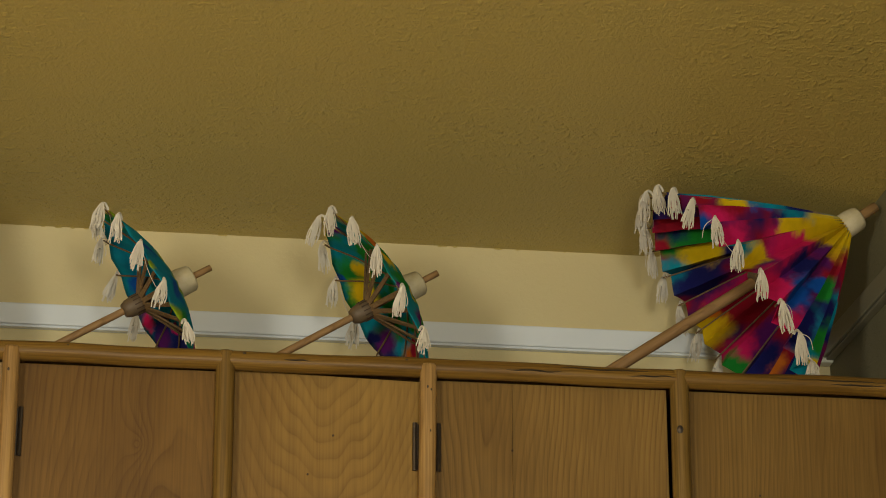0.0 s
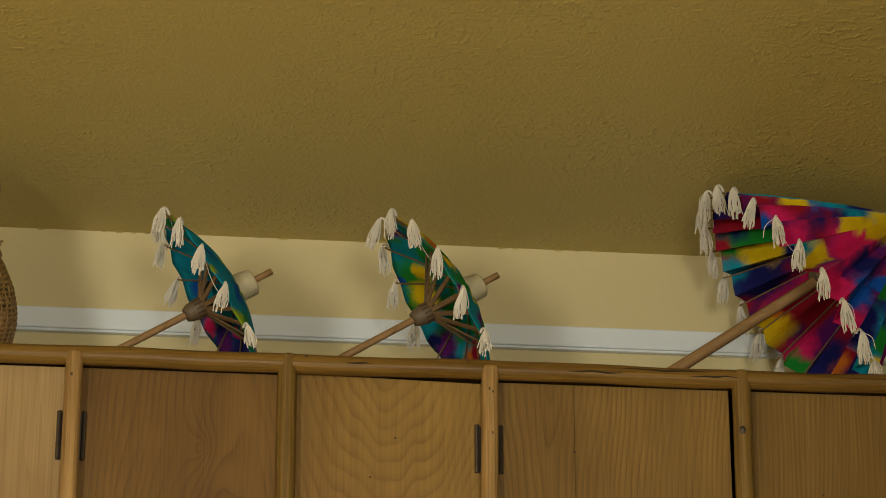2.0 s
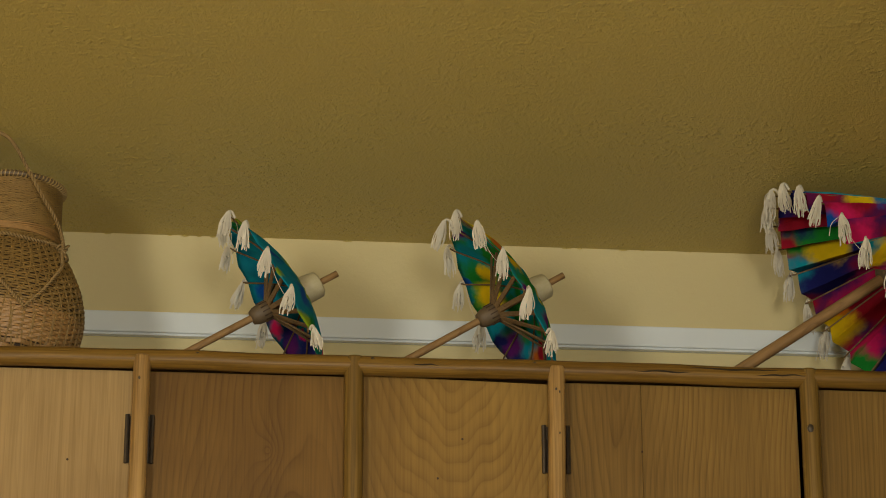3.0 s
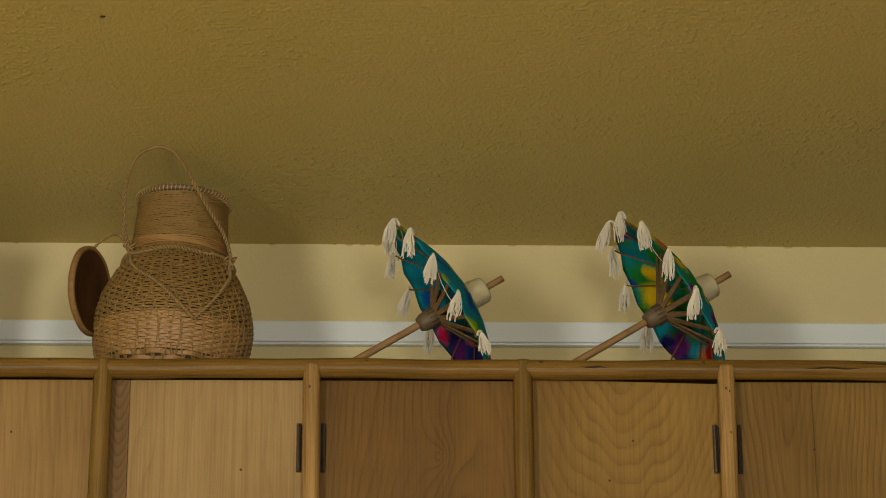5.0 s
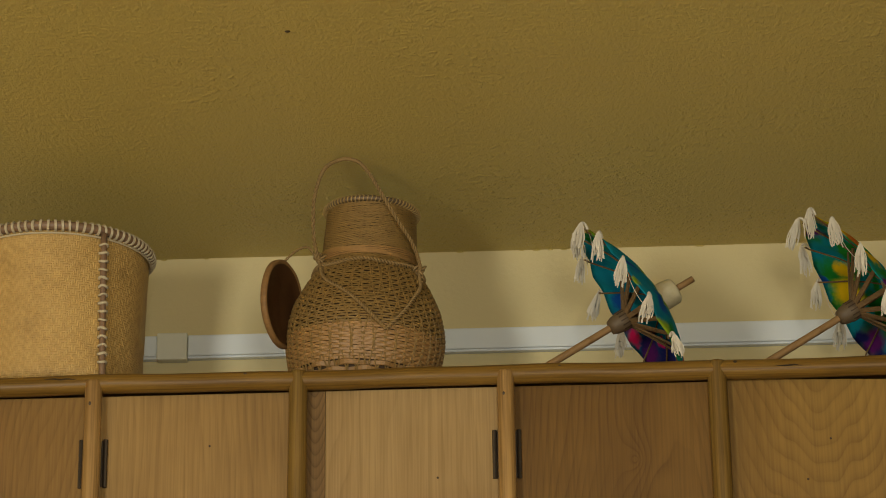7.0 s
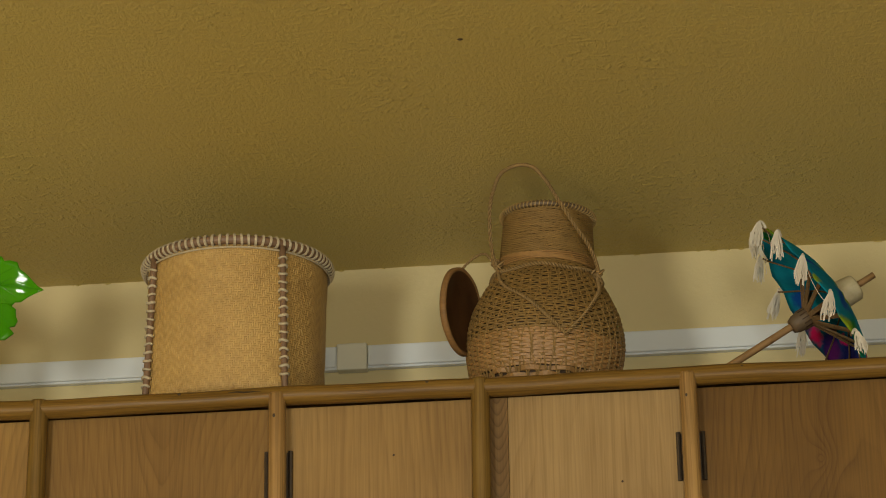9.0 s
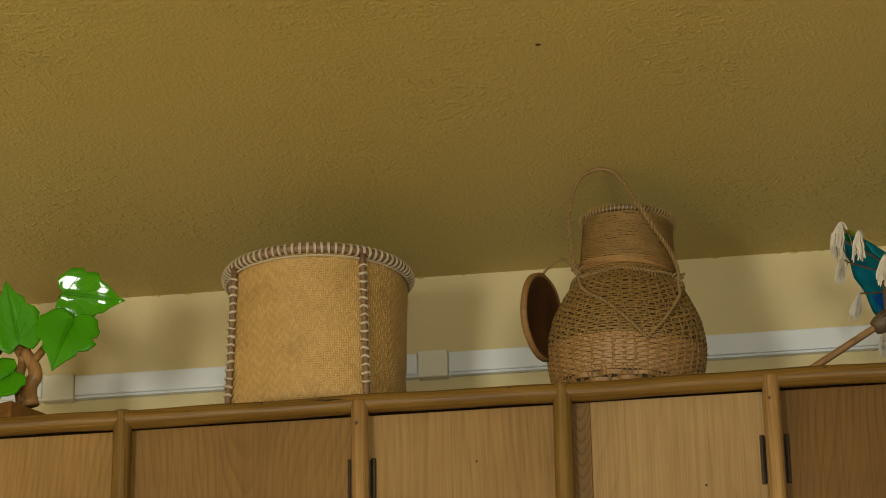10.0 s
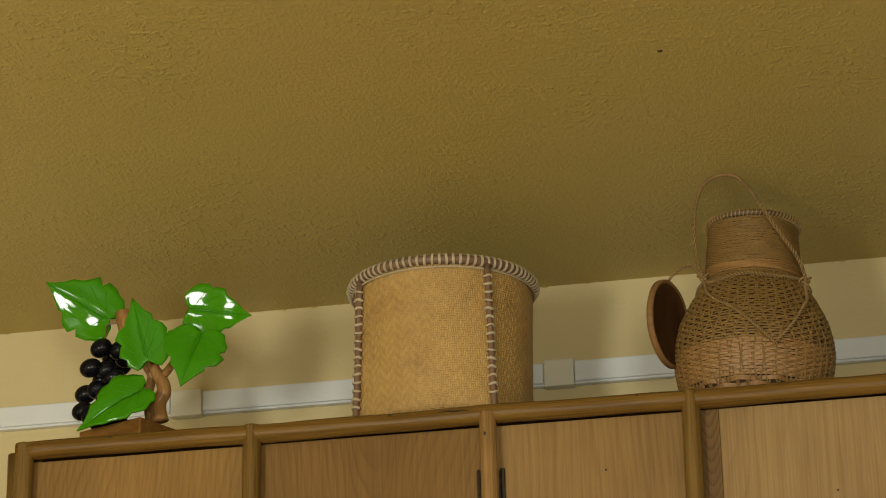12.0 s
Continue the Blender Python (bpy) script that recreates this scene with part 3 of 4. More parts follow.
        if hx:
            x, s = hx
            for z in (2.395, 1.3, 0.3):
                bm = tube([(x + s * 0.0155, y0 - 0.004, z), (x + s * 0.0155, y0 - 0.004, z + 0.088)], 0.0042, 8)
                for q in (0.03, 0.06):
                    tube([(x + s * 0.0155, y0 - 0.004, z + q - 0.001), (x + s * 0.0155, y0 - 0.004, z + q + 0.001)], 0.0048, 8, bm=bm)
                box(min(x + s * 0.008, x + s * 0.0155), max(x + s * 0.008, x + s * 0.0155), y0 - 0.0025, y0 - 0.0005, z + 0.002, z + 0.086, bm=bm)
                part("hinge", bm, IRON, d, "dark iron butt hinge")
    return c


cabinet()


# ---- paper-and-cotton parasols ----
def tassel(bm, at, out, rng, length=0.05, strands=38):
    """A looped cord and a tuft of hanging cotton strands."""
    at, out = Vector(at), Vector(out).normalized()
    top = at + out * 0.013 + Vector((0, 0, 0.004))
    hang = top + out * 0.006 + Vector((0, 0, -0.006))
    tube(glide([at, (at + top) / 2 + Vector((0, 0, 0.003)), top, hang], 3), 0.0026, 6, bm=bm)
    sway = Vector((rng.uniform(-0.55, 0.3), rng.uniform(-0.3, 0.2), 0))
    tube([hang, hang + Vector((0, 0, -0.006)) + sway * 0.004, hang + Vector((0, 0, -0.014)) + sway * 0.012, hang + Vector((0, 0, -0.022)) + sway * 0.02], lambda t: 0.0032 + 0.0024 * t, 8, bm=bm, wobble=0.3)
    for k in range(strands):
        a, s = rng.uniform(0, 6.28), math.sqrt(rng.random())
        d = Vector((math.cos(a), math.sin(a), 0)) * s
        ln = length * rng.uniform(0.68, 1.15)
        pts, ph = [], rng.uniform(0, 6.28)
        for i in range(8):
            t = i / 7
            flare = 0.0030 + 0.0095 * math.sin(min(1.0, t * 1.1) * 1.75)
            w = Vector((math.sin(ph + t * 6), math.cos(ph * 1.7 + t * 5), 0)) * 0.0016 * t
            pts.append(hang + d * flare + sway * ln * t * 0.55 + Vector((0, 0, -ln * t)) + w)
        tube(pts, 0.00105, 3, bm=bm, caps=False)
    if rng.random() < 0.35:
        a = Vector((rng.uniform(-1, 1), rng.uniform(-1, 1), 0)) * 0.02
        tube(glide([hang, hang + a + Vector((0, 0, -0.016)), hang + a * 1.3 + Vector((0, 0, -0.04))], 4), 0.0006, 3, bm=bm, caps=False)


def slat(p, q, width, thick, bm=None):
    """A flat bamboo strip from p to q, its broad side turned to the stick."""
    own = bm or bmesh.new()
    p, q = Vector(p), Vector(q)
    d = (q - p).normalized()
    w = Vector((1, 0, 0)).cross(d).normalized()
    h = d.cross(w)
    ends = []
    for c, k in ((p, 1.0), ((p + q) / 2, 0.92), (q, 0.8)):
        ends.append([own.verts.new(c + w * (a * width * k / 2) + h * (b * thick / 2)) for a, b in ((-1, -1), (1, -1), (1, 0.6), (0.6, 1), (-0.6, 1), (-1, 0.6))])
    for a, b in zip(ends, ends[1:]):
        for k in range(6):
            own.faces.new((a[k], a[(k + 1) % 6], b[(k + 1) % 6], b[k]))
    own.faces.new(ends[0][::-1])
    own.faces.new(ends[-1])
    return own


def parasol(name, centre, axis, rad, high, ribs, fold, cloth, label, spin_deg, handle, stick, cap_r, runner, seed, tas_len, finial, sag=0.0):
    """centre: of the rim; axis: from the handle to the top; fold: how deep the cloth falls in between two ribs at the rim. Built along +x in its own space."""
    rng = random.Random(seed)
    u = thing(name, centre, label, "parasol", "parasols on the cabinet")
    ax = Vector(axis).normalized()
    side = Vector((0, 0, 1)).cross(ax).normalized()
    up = ax.cross(side)
    rot = Matrix((ax, side, up)).transposed()
    u.rotation_euler = rot.to_euler()
    inv = rot.inverted()
    a0 = radians(spin_deg)
    slant = math.hypot(rad, high)

    def rim(k, f=1.0, sink=0.0):
        a = a0 + 2 * math.pi * k / ribs
        r = rad * f - sink * high / slant
        return Vector((high * (1 - f) - sink * rad / slant, math.cos(a) * r, math.sin(a) * r))

    def hang(x):
        """The stick sits askew in the slack cloth."""
        return sag * (high - x) / (high + handle)

    # cloth: a cone pleated between the ribs
    bm = bmesh.new()
    uvl = bm.loops.layers.uv.new("UVMap")
    steps, sub = 14, 6
    n = ribs * sub
    inner = cap_r * 0.8 / rad
    grid, flat = [], {}
    for i in range(steps + 1):
        f = inner + (1 - inner) * i / steps
        row = []
        for k in range(n):
            s = (k % sub) / sub
            valley = 1 - abs(2 * s - 1)
            dip = fold * valley * (0.15 + 0.85 * f)
            p = rim(k / sub, f, dip)
            p.x += (0.011 if fold < 0.02 else 0.012) * math.sin(math.pi * f)
            p += Vector((noise.noise(p * 22 + Vector((seed, 0, 0))), noise.noise(p * 22 + Vector((0, seed, 0))), noise.noise(p * 22 + Vector((0, 0, seed))))) * 0.0026 * f
            vert = bm.verts.new(p)
            a = a0 + 2 * math.pi * k / n
            flat[vert] = (f * math.cos(a), f * math.sin(a))
            row.append(vert)
        grid.append(row)
    for a, b in zip(grid, grid[1:]):
        for k in range(n):
            fc = bm.faces.new((a[k], a[(k + 1) % n], b[(k + 1) % n], b[k]))
            for lp in fc.loops:
                lp[uvl].uv = flat[lp.vert]
    cl = part("canopy", bm, cloth, u, smooth=fold < 0.02)
    so = cl.modifiers.new("thickness", "SOLIDIFY")
    so.thickness = 0.0008
    # ribs under the cloth, and flat stretchers from the runner
    for k in range(ribs):
        pts = [rim(k, f, 0.0035) + Vector(((0.011 if fold < 0.02 else 0.012) * math.sin(math.pi * f), 0, 0)) for f in (inner, 0.4, 0.7, 1.0)]
        part("rib", tube(pts + [rim(k, 1.0 + 0.010 / rad, 0.003)], 0.0017, 5), RIBW, u)
        mid = rim(k, 0.55, 0.008) + Vector((0.010, 0, 0))
        a = a0 + 2 * math.pi * k / ribs
        st = Vector((runner + 0.010, math.cos(a) * stick * 1.6, math.sin(a) * stick * 1.6 + hang(runner)))
        part("stretcher", slat(st, mid, 0.0095 if ribs < 20 else 0.006, 0.0040), RIBW, u)
    # stick, runner, cap
    part("handle", tube([(x, 0, hang(x)) for x in np.linspace(-handle, high + finial, 14)], lambda t: stick * (1.06 - 0.14 * t), 12, wobble=0.05, seed=seed), STICK, u, "turned wooden handle", True)
    prof = [(-0.024, stick * 1.05), (-0.023, stick * 1.9), (-0.014, stick * 2.5), (0.002, stick * 2.85), (0.020, stick * 2.75), (0.022, stick * 1.2)]
    ro = part("runner", spin(prof, 28), RUNNER, u, "notched wooden runner", True)
    # slightly raised dark blocks paint the shade of the runner's slots
    notch_shade = mesh_of(box(-stick * 0.16, stick * 0.16, stick * 2.2, stick * 2.95, -0.002, 0.0235), "notch_shade", HOLE_DARK)
    for i in range(14):
        no = new("notch_shade", notch_shade)
        no.parent = ro
        no.matrix_local = Matrix.Rotation(2 * math.pi * (i + 0.5) / 14, 4, "Z")
    ro.matrix_local = Matrix.Translation((runner, 0, hang(runner))) @ Matrix.Rotation(radians(90), 4, "Y")
    cp = spin([(0, cap_r * 0.9), (0.002, cap_r), (cap_r * 0.8, cap_r * 0.99), (cap_r * 1.5, cap_r * 0.92), (cap_r * 1.63, cap_r * 0.8), (cap_r * 1.65, stick)], 24)
    for v in cp.verts:
        v.co += Vector((noise.noise(v.co * 60), noise.noise(v.co * 60 + Vector((9, 0, 0))), 0)) * 0.0022
    co = part("cap", cp, CAPM, u, "pale paper-wrapped cap stained by dye", True)
    co.matrix_local = Matrix.Translation((high * (1 - inner) - cap_r * 0.2, 0, 0)) @ Matrix.Rotation(radians(90), 4, "Y")
    # tassels hang straight down whatever the lean
    for k in range(ribs):
        bm = bmesh.new()
        tip = rot @ rim(k, 1.0 + 0.004 / rad)
        outw = rot @ rim(k, 1.0)
        outw.z *= 0.3
        place = Vector(centre) + tip
        reach = tas_len if place.y < -0.036 else min(tas_len, (place.z - TOP - 0.010) / 1.2)
        if reach < 0.012:
            continue
        tassel(bm, tip, outw + Vector((0, 0, 0.02)), rng, reach)
        if rng.random() < 0.3:
            # a loose thread slung to the next tassel
            far = rot @ rim(k + 1, 1.0)
            tube(glide([tip, tip * 0.7 + far * 0.3 - Vector((0, 0, 0.022)), tip * 0.3 + far * 0.7 - Vector((0, 0, 0.028)), far - Vector((0, 0, 0.012))], 5), 0.0006, 3, bm=bm, caps=False)
        bm.transform(inv.to_4x4())
        part("tassel", bm, COTTON, u, "white cotton tassel")
    return u


parasol("parasol", (0.164, 0.13, 2.743), (0.861, -0.004, 0.509), 0.176, 0.057, 14, 0.006, DYE_A, "small open parasol in teal tie-dyed cotton with white tassels", 12, 0.278, 0.0068, 0.027, -0.032, 11, 0.046, 0.070)
parasol("parasol", (0.587, 0.13, 2.752), (0.859, -0.002, 0.512), 0.184, 0.064, 14, 0.006, DYE_B, "small open parasol in green and yellow tie-dyed cotton with white tassels", 12, 0.295, 0.0068, 0.026, -0.034, 12, 0.050, 0.066)
parasol("parasol", (1.272, 0.17, 2.803), (0.819, -0.084, 0.568), 0.247, 0.304, 24, 0.036, DYE_C, "half-open pleated parasol in bright rainbow tie-dyed cotton with white tassels", 8, 0.392, 0.0112, 0.026, 0.085, 13, 0.054, 0.052, 0.019)


# ---- gourd-shaped fishing basket ----
VX, VY = -0.343, 0.14
PROFILE = [(0.0, 0.119), (0.05, 0.138), (0.11, 0.146), (0.165, 0.136), (0.21, 0.115), (0.240, 0.0965), (0.262, 0.0895), (0.28, 0.0880), (0.335, 0.0845), (0.368, 0.0835)]


def radius_at(h):
    hs, rs = [p[0] for p in PROFILE], [p[1] for p in PROFILE]
    i = max(0, min(len(hs) - 2, next((k for k in range(len(hs) - 1) if h <= hs[k + 1]), len(hs) - 2)))
    pts = [Vector((hs[j], rs[j], 0)) for j in (max(0, i - 1), i, i + 1, min(len(hs) - 1, i + 2))]
    t = (h - hs[i]) / (hs[i + 1] - hs[i])
    a, b, c, d = (p.y for p in pts)
    return 0.5 * (2 * b + (c - a) * t + (2 * a - 5 * b + 4 * c - d) * t * t + (3 * b - a - 3 * c + d) * t ** 3)


def woven(h0, h1, rows, warps, width, swing, thick, seed):
    """Flat strands going round, over and under the uprights."""
    bm = bmesh.new()
    rng = random.Random(seed)
    for j in range(rows):
        h = h0 + (h1 - h0) * (j + 0.5) / rows
        per, n = 4, warps * 4
        ring = []
        for k in range(n):
            a = 2 * math.pi * k / n
            s = swing * math.cos(math.pi * (k / per + j))
            hh = h + 0.0011 * noise.noise(Vector((a * 3, j * 0.7, seed)))
            ww = width * (0.85 + 0.3 * noise.noise(Vector((a * 2, j * 1.3, seed + 4.0))))
            r = radius_at(hh) + s
            ca, sa = math.cos(a), math.sin(a)
            dr = (radius_at(min(hh + 0.004, h1)) - radius_at(max(hh - 0.004, 0))) / 0.008
            ring.append([bm.verts.new((ca * (r + q + dr * z), sa * (r + q + dr * z), hh + z)) for q, z in ((0, -ww / 2), (thick, -ww / 2 * 0.8), (thick, ww / 2 * 0.8), (0, ww / 2))])
        for k in range(n):
            p, q = ring[k], ring[(k + 1) % n]
            for i in range(3):
                bm.faces.new((p[i], q[i], q[i + 1], p[i + 1]))
    return bm


def fishing_basket():
    v = thing("gourd_basket", (VX, VY, TOP), "brown woven cane basket shaped like a gourd with a rope handle", "basket")
    v.rotation_euler = (0, radians(2.9), 0)  # it leans a little
    # added shell close behind the weave, its dark colour shades the gaps
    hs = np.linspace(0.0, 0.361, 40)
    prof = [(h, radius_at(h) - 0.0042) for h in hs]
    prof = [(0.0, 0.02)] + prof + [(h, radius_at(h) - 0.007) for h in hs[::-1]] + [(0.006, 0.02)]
    part("shade_backing", spin(prof, 56, close=False), WEAVE_SHADE, v, "added near-black backing for the shade behind the weave", True)
    part("open_weave", woven(0.10, 0.245, 28, 70, 0.0047, 0.0017, 0.0014, 1), CANE, v)
    part("base_weave", woven(0.034, 0.10, 14, 66, 0.0058, 0.0012, 0.0014, 2), CANE_LOW, v, "closer weave near the base")
    part("neck_weave", woven(0.245, 0.358, 50, 92, 0.0028, 0.0006, 0.0009, 3), CANE, v)
    part("foot_weave", woven(0.012, 0.034, 2, 26, 0.0100, 0.0050, 0.0015, 4), CANE_LOW, v)
    warp = bmesh.new()
    for k in range(88):
        a = 2 * math.pi * (k + 0.25) / 88
        pts_a = []
        for h in np.linspace(0.004, 0.245, 20):
            r = radius_at(h) + 0.0009
            lean = 0.10 * math.sin(h * 24) if k % 2 else -0.10 * math.sin(h * 24)
            pts_a.append((math.cos(a + lean) * r, math.sin(a + lean) * r, h))
        tube(pts_a, 0.0017, 5, bm=warp, caps=False)
    tagged(part("upright_cane", warp, CANE, v), kind="stuff")
    # whipped rim
    rim = bmesh.new()
    rr = 0.0852
    tube([(rr * math.cos(a), rr * math.sin(a), 0.364) for a in np.linspace(0, 2 * math.pi, 61)], 0.0052, 8, bm=rim, caps=False)
    part("rim_hoop", rim, RUNNER, v, smooth=True)
    wr = bmesh.new()
    for k in range(72):
        a = 2 * math.pi * k / 72
        c, t = Vector((math.cos(a), math.sin(a), 0)), Vector((-math.sin(a), math.cos(a), 0))
        o = c * rr + Vector((0, 0, 0.364))
        pts = [o + (c * math.cos(q) + Vector((0, 0, 1)) * math.sin(q)) * 0.0062 + t * (q - 1) * 0.0012 for q in np.linspace(-2.2, 3.4, 9)]
        tube(pts, 0.0014, 4, bm=wr, caps=False)
    tagged(part("rim_whipping", wr, CANE_PALE, v, "pale cane whipping round the rim"), kind="stuff")
    # grass band round the neck, and cords round the shoulder
    band = bmesh.new()
    for j in range(6):
        ph = j * 0.7
        pts = []
        for a in np.linspace(0, 2 * math.pi, 49):
            h = 0.264 + 0.004 * math.sin(a) + 0.0018 * math.sin(a * 3 + ph) + 0.0030 * (j - 2.5)
            r = radius_at(h) + 0.0025
            pts.append((math.cos(a) * r, math.sin(a) * r, h))
        tube(pts, 0.0018, 4, bm=band, caps=False)
    tagged(part("neck_band", band, CANE_LOW, v, "pale twisted grass band round the neck"), kind="stuff")

    def rope(name, pts, r=0.0027, label=""):
        line = glide(pts, 24)
        bm = bmesh.new()
        length = sum((b - a).length for a, b in zip(line, line[1:]))
        turns = length / 0.013
        m = len(line)
        for s in (0, math.pi):
            out = []
            for i, p in enumerate(line):
                d = (line[min(i + 1, m - 1)] - line[max(i - 1, 0)]).normalized()
                e = d.cross(Vector((0.2, 1, 0.1))).normalized()
                g = d.cross(e)
                q = s + 2 * math.pi * turns * i / m
                out.append(p + (e * math.cos(q) + g * math.sin(q)) * r * 0.75)
            tube(out, r * 0.68, 5, bm=bm)
        return part(name, bm, ROPE, v, label, True)

    def on(a_deg, h, lift=0.005):
        a, r = radians(a_deg), radius_at(h) + lift
        return (math.cos(a) * r, math.sin(a) * r, h)

    rope("shoulder_cord", [on(a, 0.236 + 0.003 * math.sin(a * 0.1)) for a in range(0, 361, 15)], 0.0031)
    la, ra = on(211, 0.243, 0.007), on(-28, 0.224, 0.006)
    rope("handle_rope", [la, (-0.099, -0.070, 0.283), (-0.100, -0.105, 0.343), (-0.089, -0.128, 0.384), (-0.075, -0.136, 0.406), (-0.051, -0.140, 0.417), (-0.033, -0.140, 0.418), (-0.015, -0.137, 0.412), (0.005, -0.130, 0.391), (0.025, -0.120, 0.361), (0.059, -0.102, 0.311), (0.084, -0.085, 0.277), (0.098, -0.066, 0.245), ra], 0.0030, "twisted rope carrying handle")
    rope("front_cord", [la, on(235, 0.198), on(260, 0.158), on(275, 0.122), on(289, 0.088)], 0.0030)
    rope("front_cord", [ra, on(-36, 0.195), on(-46, 0.168), on(-58, 0.128), on(-71, 0.088)], 0.0030)
    for p in (la, ra):
        kb = bmesh.new()
        rng = random.Random(5)
        for k in range(5):
            o = Vector(p) + Vector((rng.uniform(-0.005, 0.005), rng.uniform(-0.004, 0.002), rng.uniform(-0.012, 0.016)))
            ring = [o + Vector((math.cos(q) * 0.0065, math.sin(q) * 0.004, math.sin(q + k) * 0.005)) for q in np.linspace(0, 6.28, 13)]
            tube(ring, 0.0023, 5, bm=kb)
        part("knot", kb, ROPE, v, "rope knot", True)
    rope("lid_cord", [la, (-0.108, -0.062, 0.270), (-0.128, -0.062, 0.267), (-0.150, -0.060, 0.247), (-0.155, -0.058, 0.236)], 0.0021)
    # wooden lid hanging against the side
    lid = spin([(-0.007, 0.060), (-0.007, 0.0785), (-0.004, 0.083), (0.004, 0.083), (0.0065, 0.080), (0.0065, 0.0775), (0.0045, 0.0755), (0.0045, 0.02)], 48)
    for f in lid.faces:
        c = f.calc_center_median()
        f.material_index = 1 if c.xy.length > 0.076 else 0
    for q in lid.verts:
        q.co.xy *= 1 + 0.02 * noise.noise(Vector((q.co.x * 20, q.co.y * 20, 3)))
    lo = part("lid", lid, [LIDW, LIDRIM], v, "dark wooden lid disc hanging on a cord", True)
    lo.matrix_local = Matrix.Translation((-0.152, -0.058, 0.160)) @ Matrix.Rotation(radians(6), 4, "Y") @ Matrix.Rotation(radians(2), 4, "X") @ Matrix.Rotation(radians(-19), 4, "Z") @ Matrix.Rotation(radians(84), 4, "Y")
    return v


fishing_basket()


# ---- square-footed plaited basket ----
def plaited_basket():
    bx, by = -0.925, 0.175
    b = thing("plaited_basket", (bx, by, TOP), "pale plaited palm basket with a round rim and bound corner sticks", "basket")
    h0, h1, rr = 0.016, 0.303, 0.1715
    corner = radians(-51.5)
    half = 0.188

    def wall(a, t, lift=0.0):
        """Round at the rim, square at the foot."""
        q = (a - corner + math.pi / 4) % (math.pi / 2) - math.pi / 4
        sq = half * math.cos(math.pi / 4) / math.cos(abs(q) - math.pi / 4)
        sq = 0.42 * sq + 0.58 * 0.181
        s = t ** 0.8
        r = sq * (1 - s) + rr * s + lift
        return Vector((math.cos(a) * r, math.sin(a) * r, h0 + (h1 - h0) * t))

    bm = bmesh.new()
    uvl = bm.loops.layers.uv.new("UVMap")
    n, rows = 120, 16
    grid = [[bm.verts.new(wall(2 * math.pi * k / n, j / rows) + Vector((noise.noise(Vector((k * 0.21, j * 0.5, 1))), noise.noise(Vector((k * 0.21, j * 0.5, 8))), 0)) * 0.002) for k in range(n)] for j in range(rows + 1)]
    for j in range(rows):
        for k in range(n):
            f = bm.faces.new((grid[j][k], grid[j][(k + 1) % n], grid[j + 1][(k + 1) % n], grid[j + 1][k]))
            for lp, (kk, jj) in zip(f.loops, ((k, j), (k + 1, j), (k + 1, j + 1), (k, j + 1))):
                lp[uvl].uv = (kk / n * 1.09, jj / rows * 0.28)
    foot = bm.faces.new(grid[0][::-1])
    for lp in foot.loops:
        lp[uvl].uv = (lp.vert.co.x, lp.vert.co.y)
    w = part("weave", bm, PLAIT, b, smooth=True)
    so = w.modifiers.new("thickness", "SOLIDIFY")
    so.thickness = 0.003
    # rim hoop with binding
    hoop = bmesh.new()
    tube([(rr * 1.015 * math.cos(a), rr * 1.015 * math.sin(a), h1 + 0.002) for a in np.linspace(0, 2 * math.pi, 97)], 0.0088, 10, bm=hoop, caps=False)
    part("rim_hoop", hoop, BROWN_STICK, b, "brown cane hoop round the rim", True)
    bind = bmesh.new()
    for k in range(84):
        a = 2 * math.pi * k / 84
        c, t = Vector((math.cos(a), math.sin(a), 0)), Vector((-math.sin(a), math.cos(a), 0))
        o = c * rr * 1.015 + Vector((0, 0, h1 + 0.002))
        for e in (-0.0012, 0.0012):
            pts = [o + (c * math.cos(q) + Vector((0, 0, 1)) * math.sin(q)) * 0.0105 + t * (e + 0.001 * math.sin(q + k)) for q in np.linspace(-2.0, 2.6, 10)]
            tube(pts, 0.0015, 4, bm=bind, caps=False)
    tagged(part("rim_binding", bind, BINDING, b, "pale cord binding"), kind="stuff")
    edge = bmesh.new()
    tube([wall(a, 0.955, 0.004) for a in np.linspace(0, 2 * math.pi, 97)], 0.0018, 5, bm=edge, caps=False)
    part("edge_cord", edge, BINDING, b)
    # corner sticks, their bindings and feet
    for k in range(4):
        a = corner + k * math.pi / 2
        lift = 0.006 if math.sin(a) < 0 else -0.005
        pts = [Vector((math.cos(a) * half * 0.985, math.sin(a) * half * 0.985, 0.0))] + [wall(a, t, lift) for t in np.linspace(0.0, 0.99, 9)]
        st = part("corner_stick", tube(pts, 0.0062, 10, wobble=0.05, seed=k), BROWN_STICK, b, "round brown corner stick", True)
        for i in range(15):
            t = 0.10 + 0.86 * i / 15
            p = wall(a, t, lift)
            c, tn = Vector((math.cos(a), math.sin(a), 0)), Vector((-math.sin(a), math.cos(a), 0))
            line = [p + (c * math.cos(q) + tn * math.sin(q)) * 0.0072 + Vector((0, 0, 0.0012 * math.sin(q * 2 + i))) for q in np.linspace(-2.3, 2.3, 11)]
            part("tie", tube(line, 0.0028 + 0.0005 * math.sin(i * 2.1), 5), BINDING, st, "pale cord tie", True)
    return b


plaited_basket()


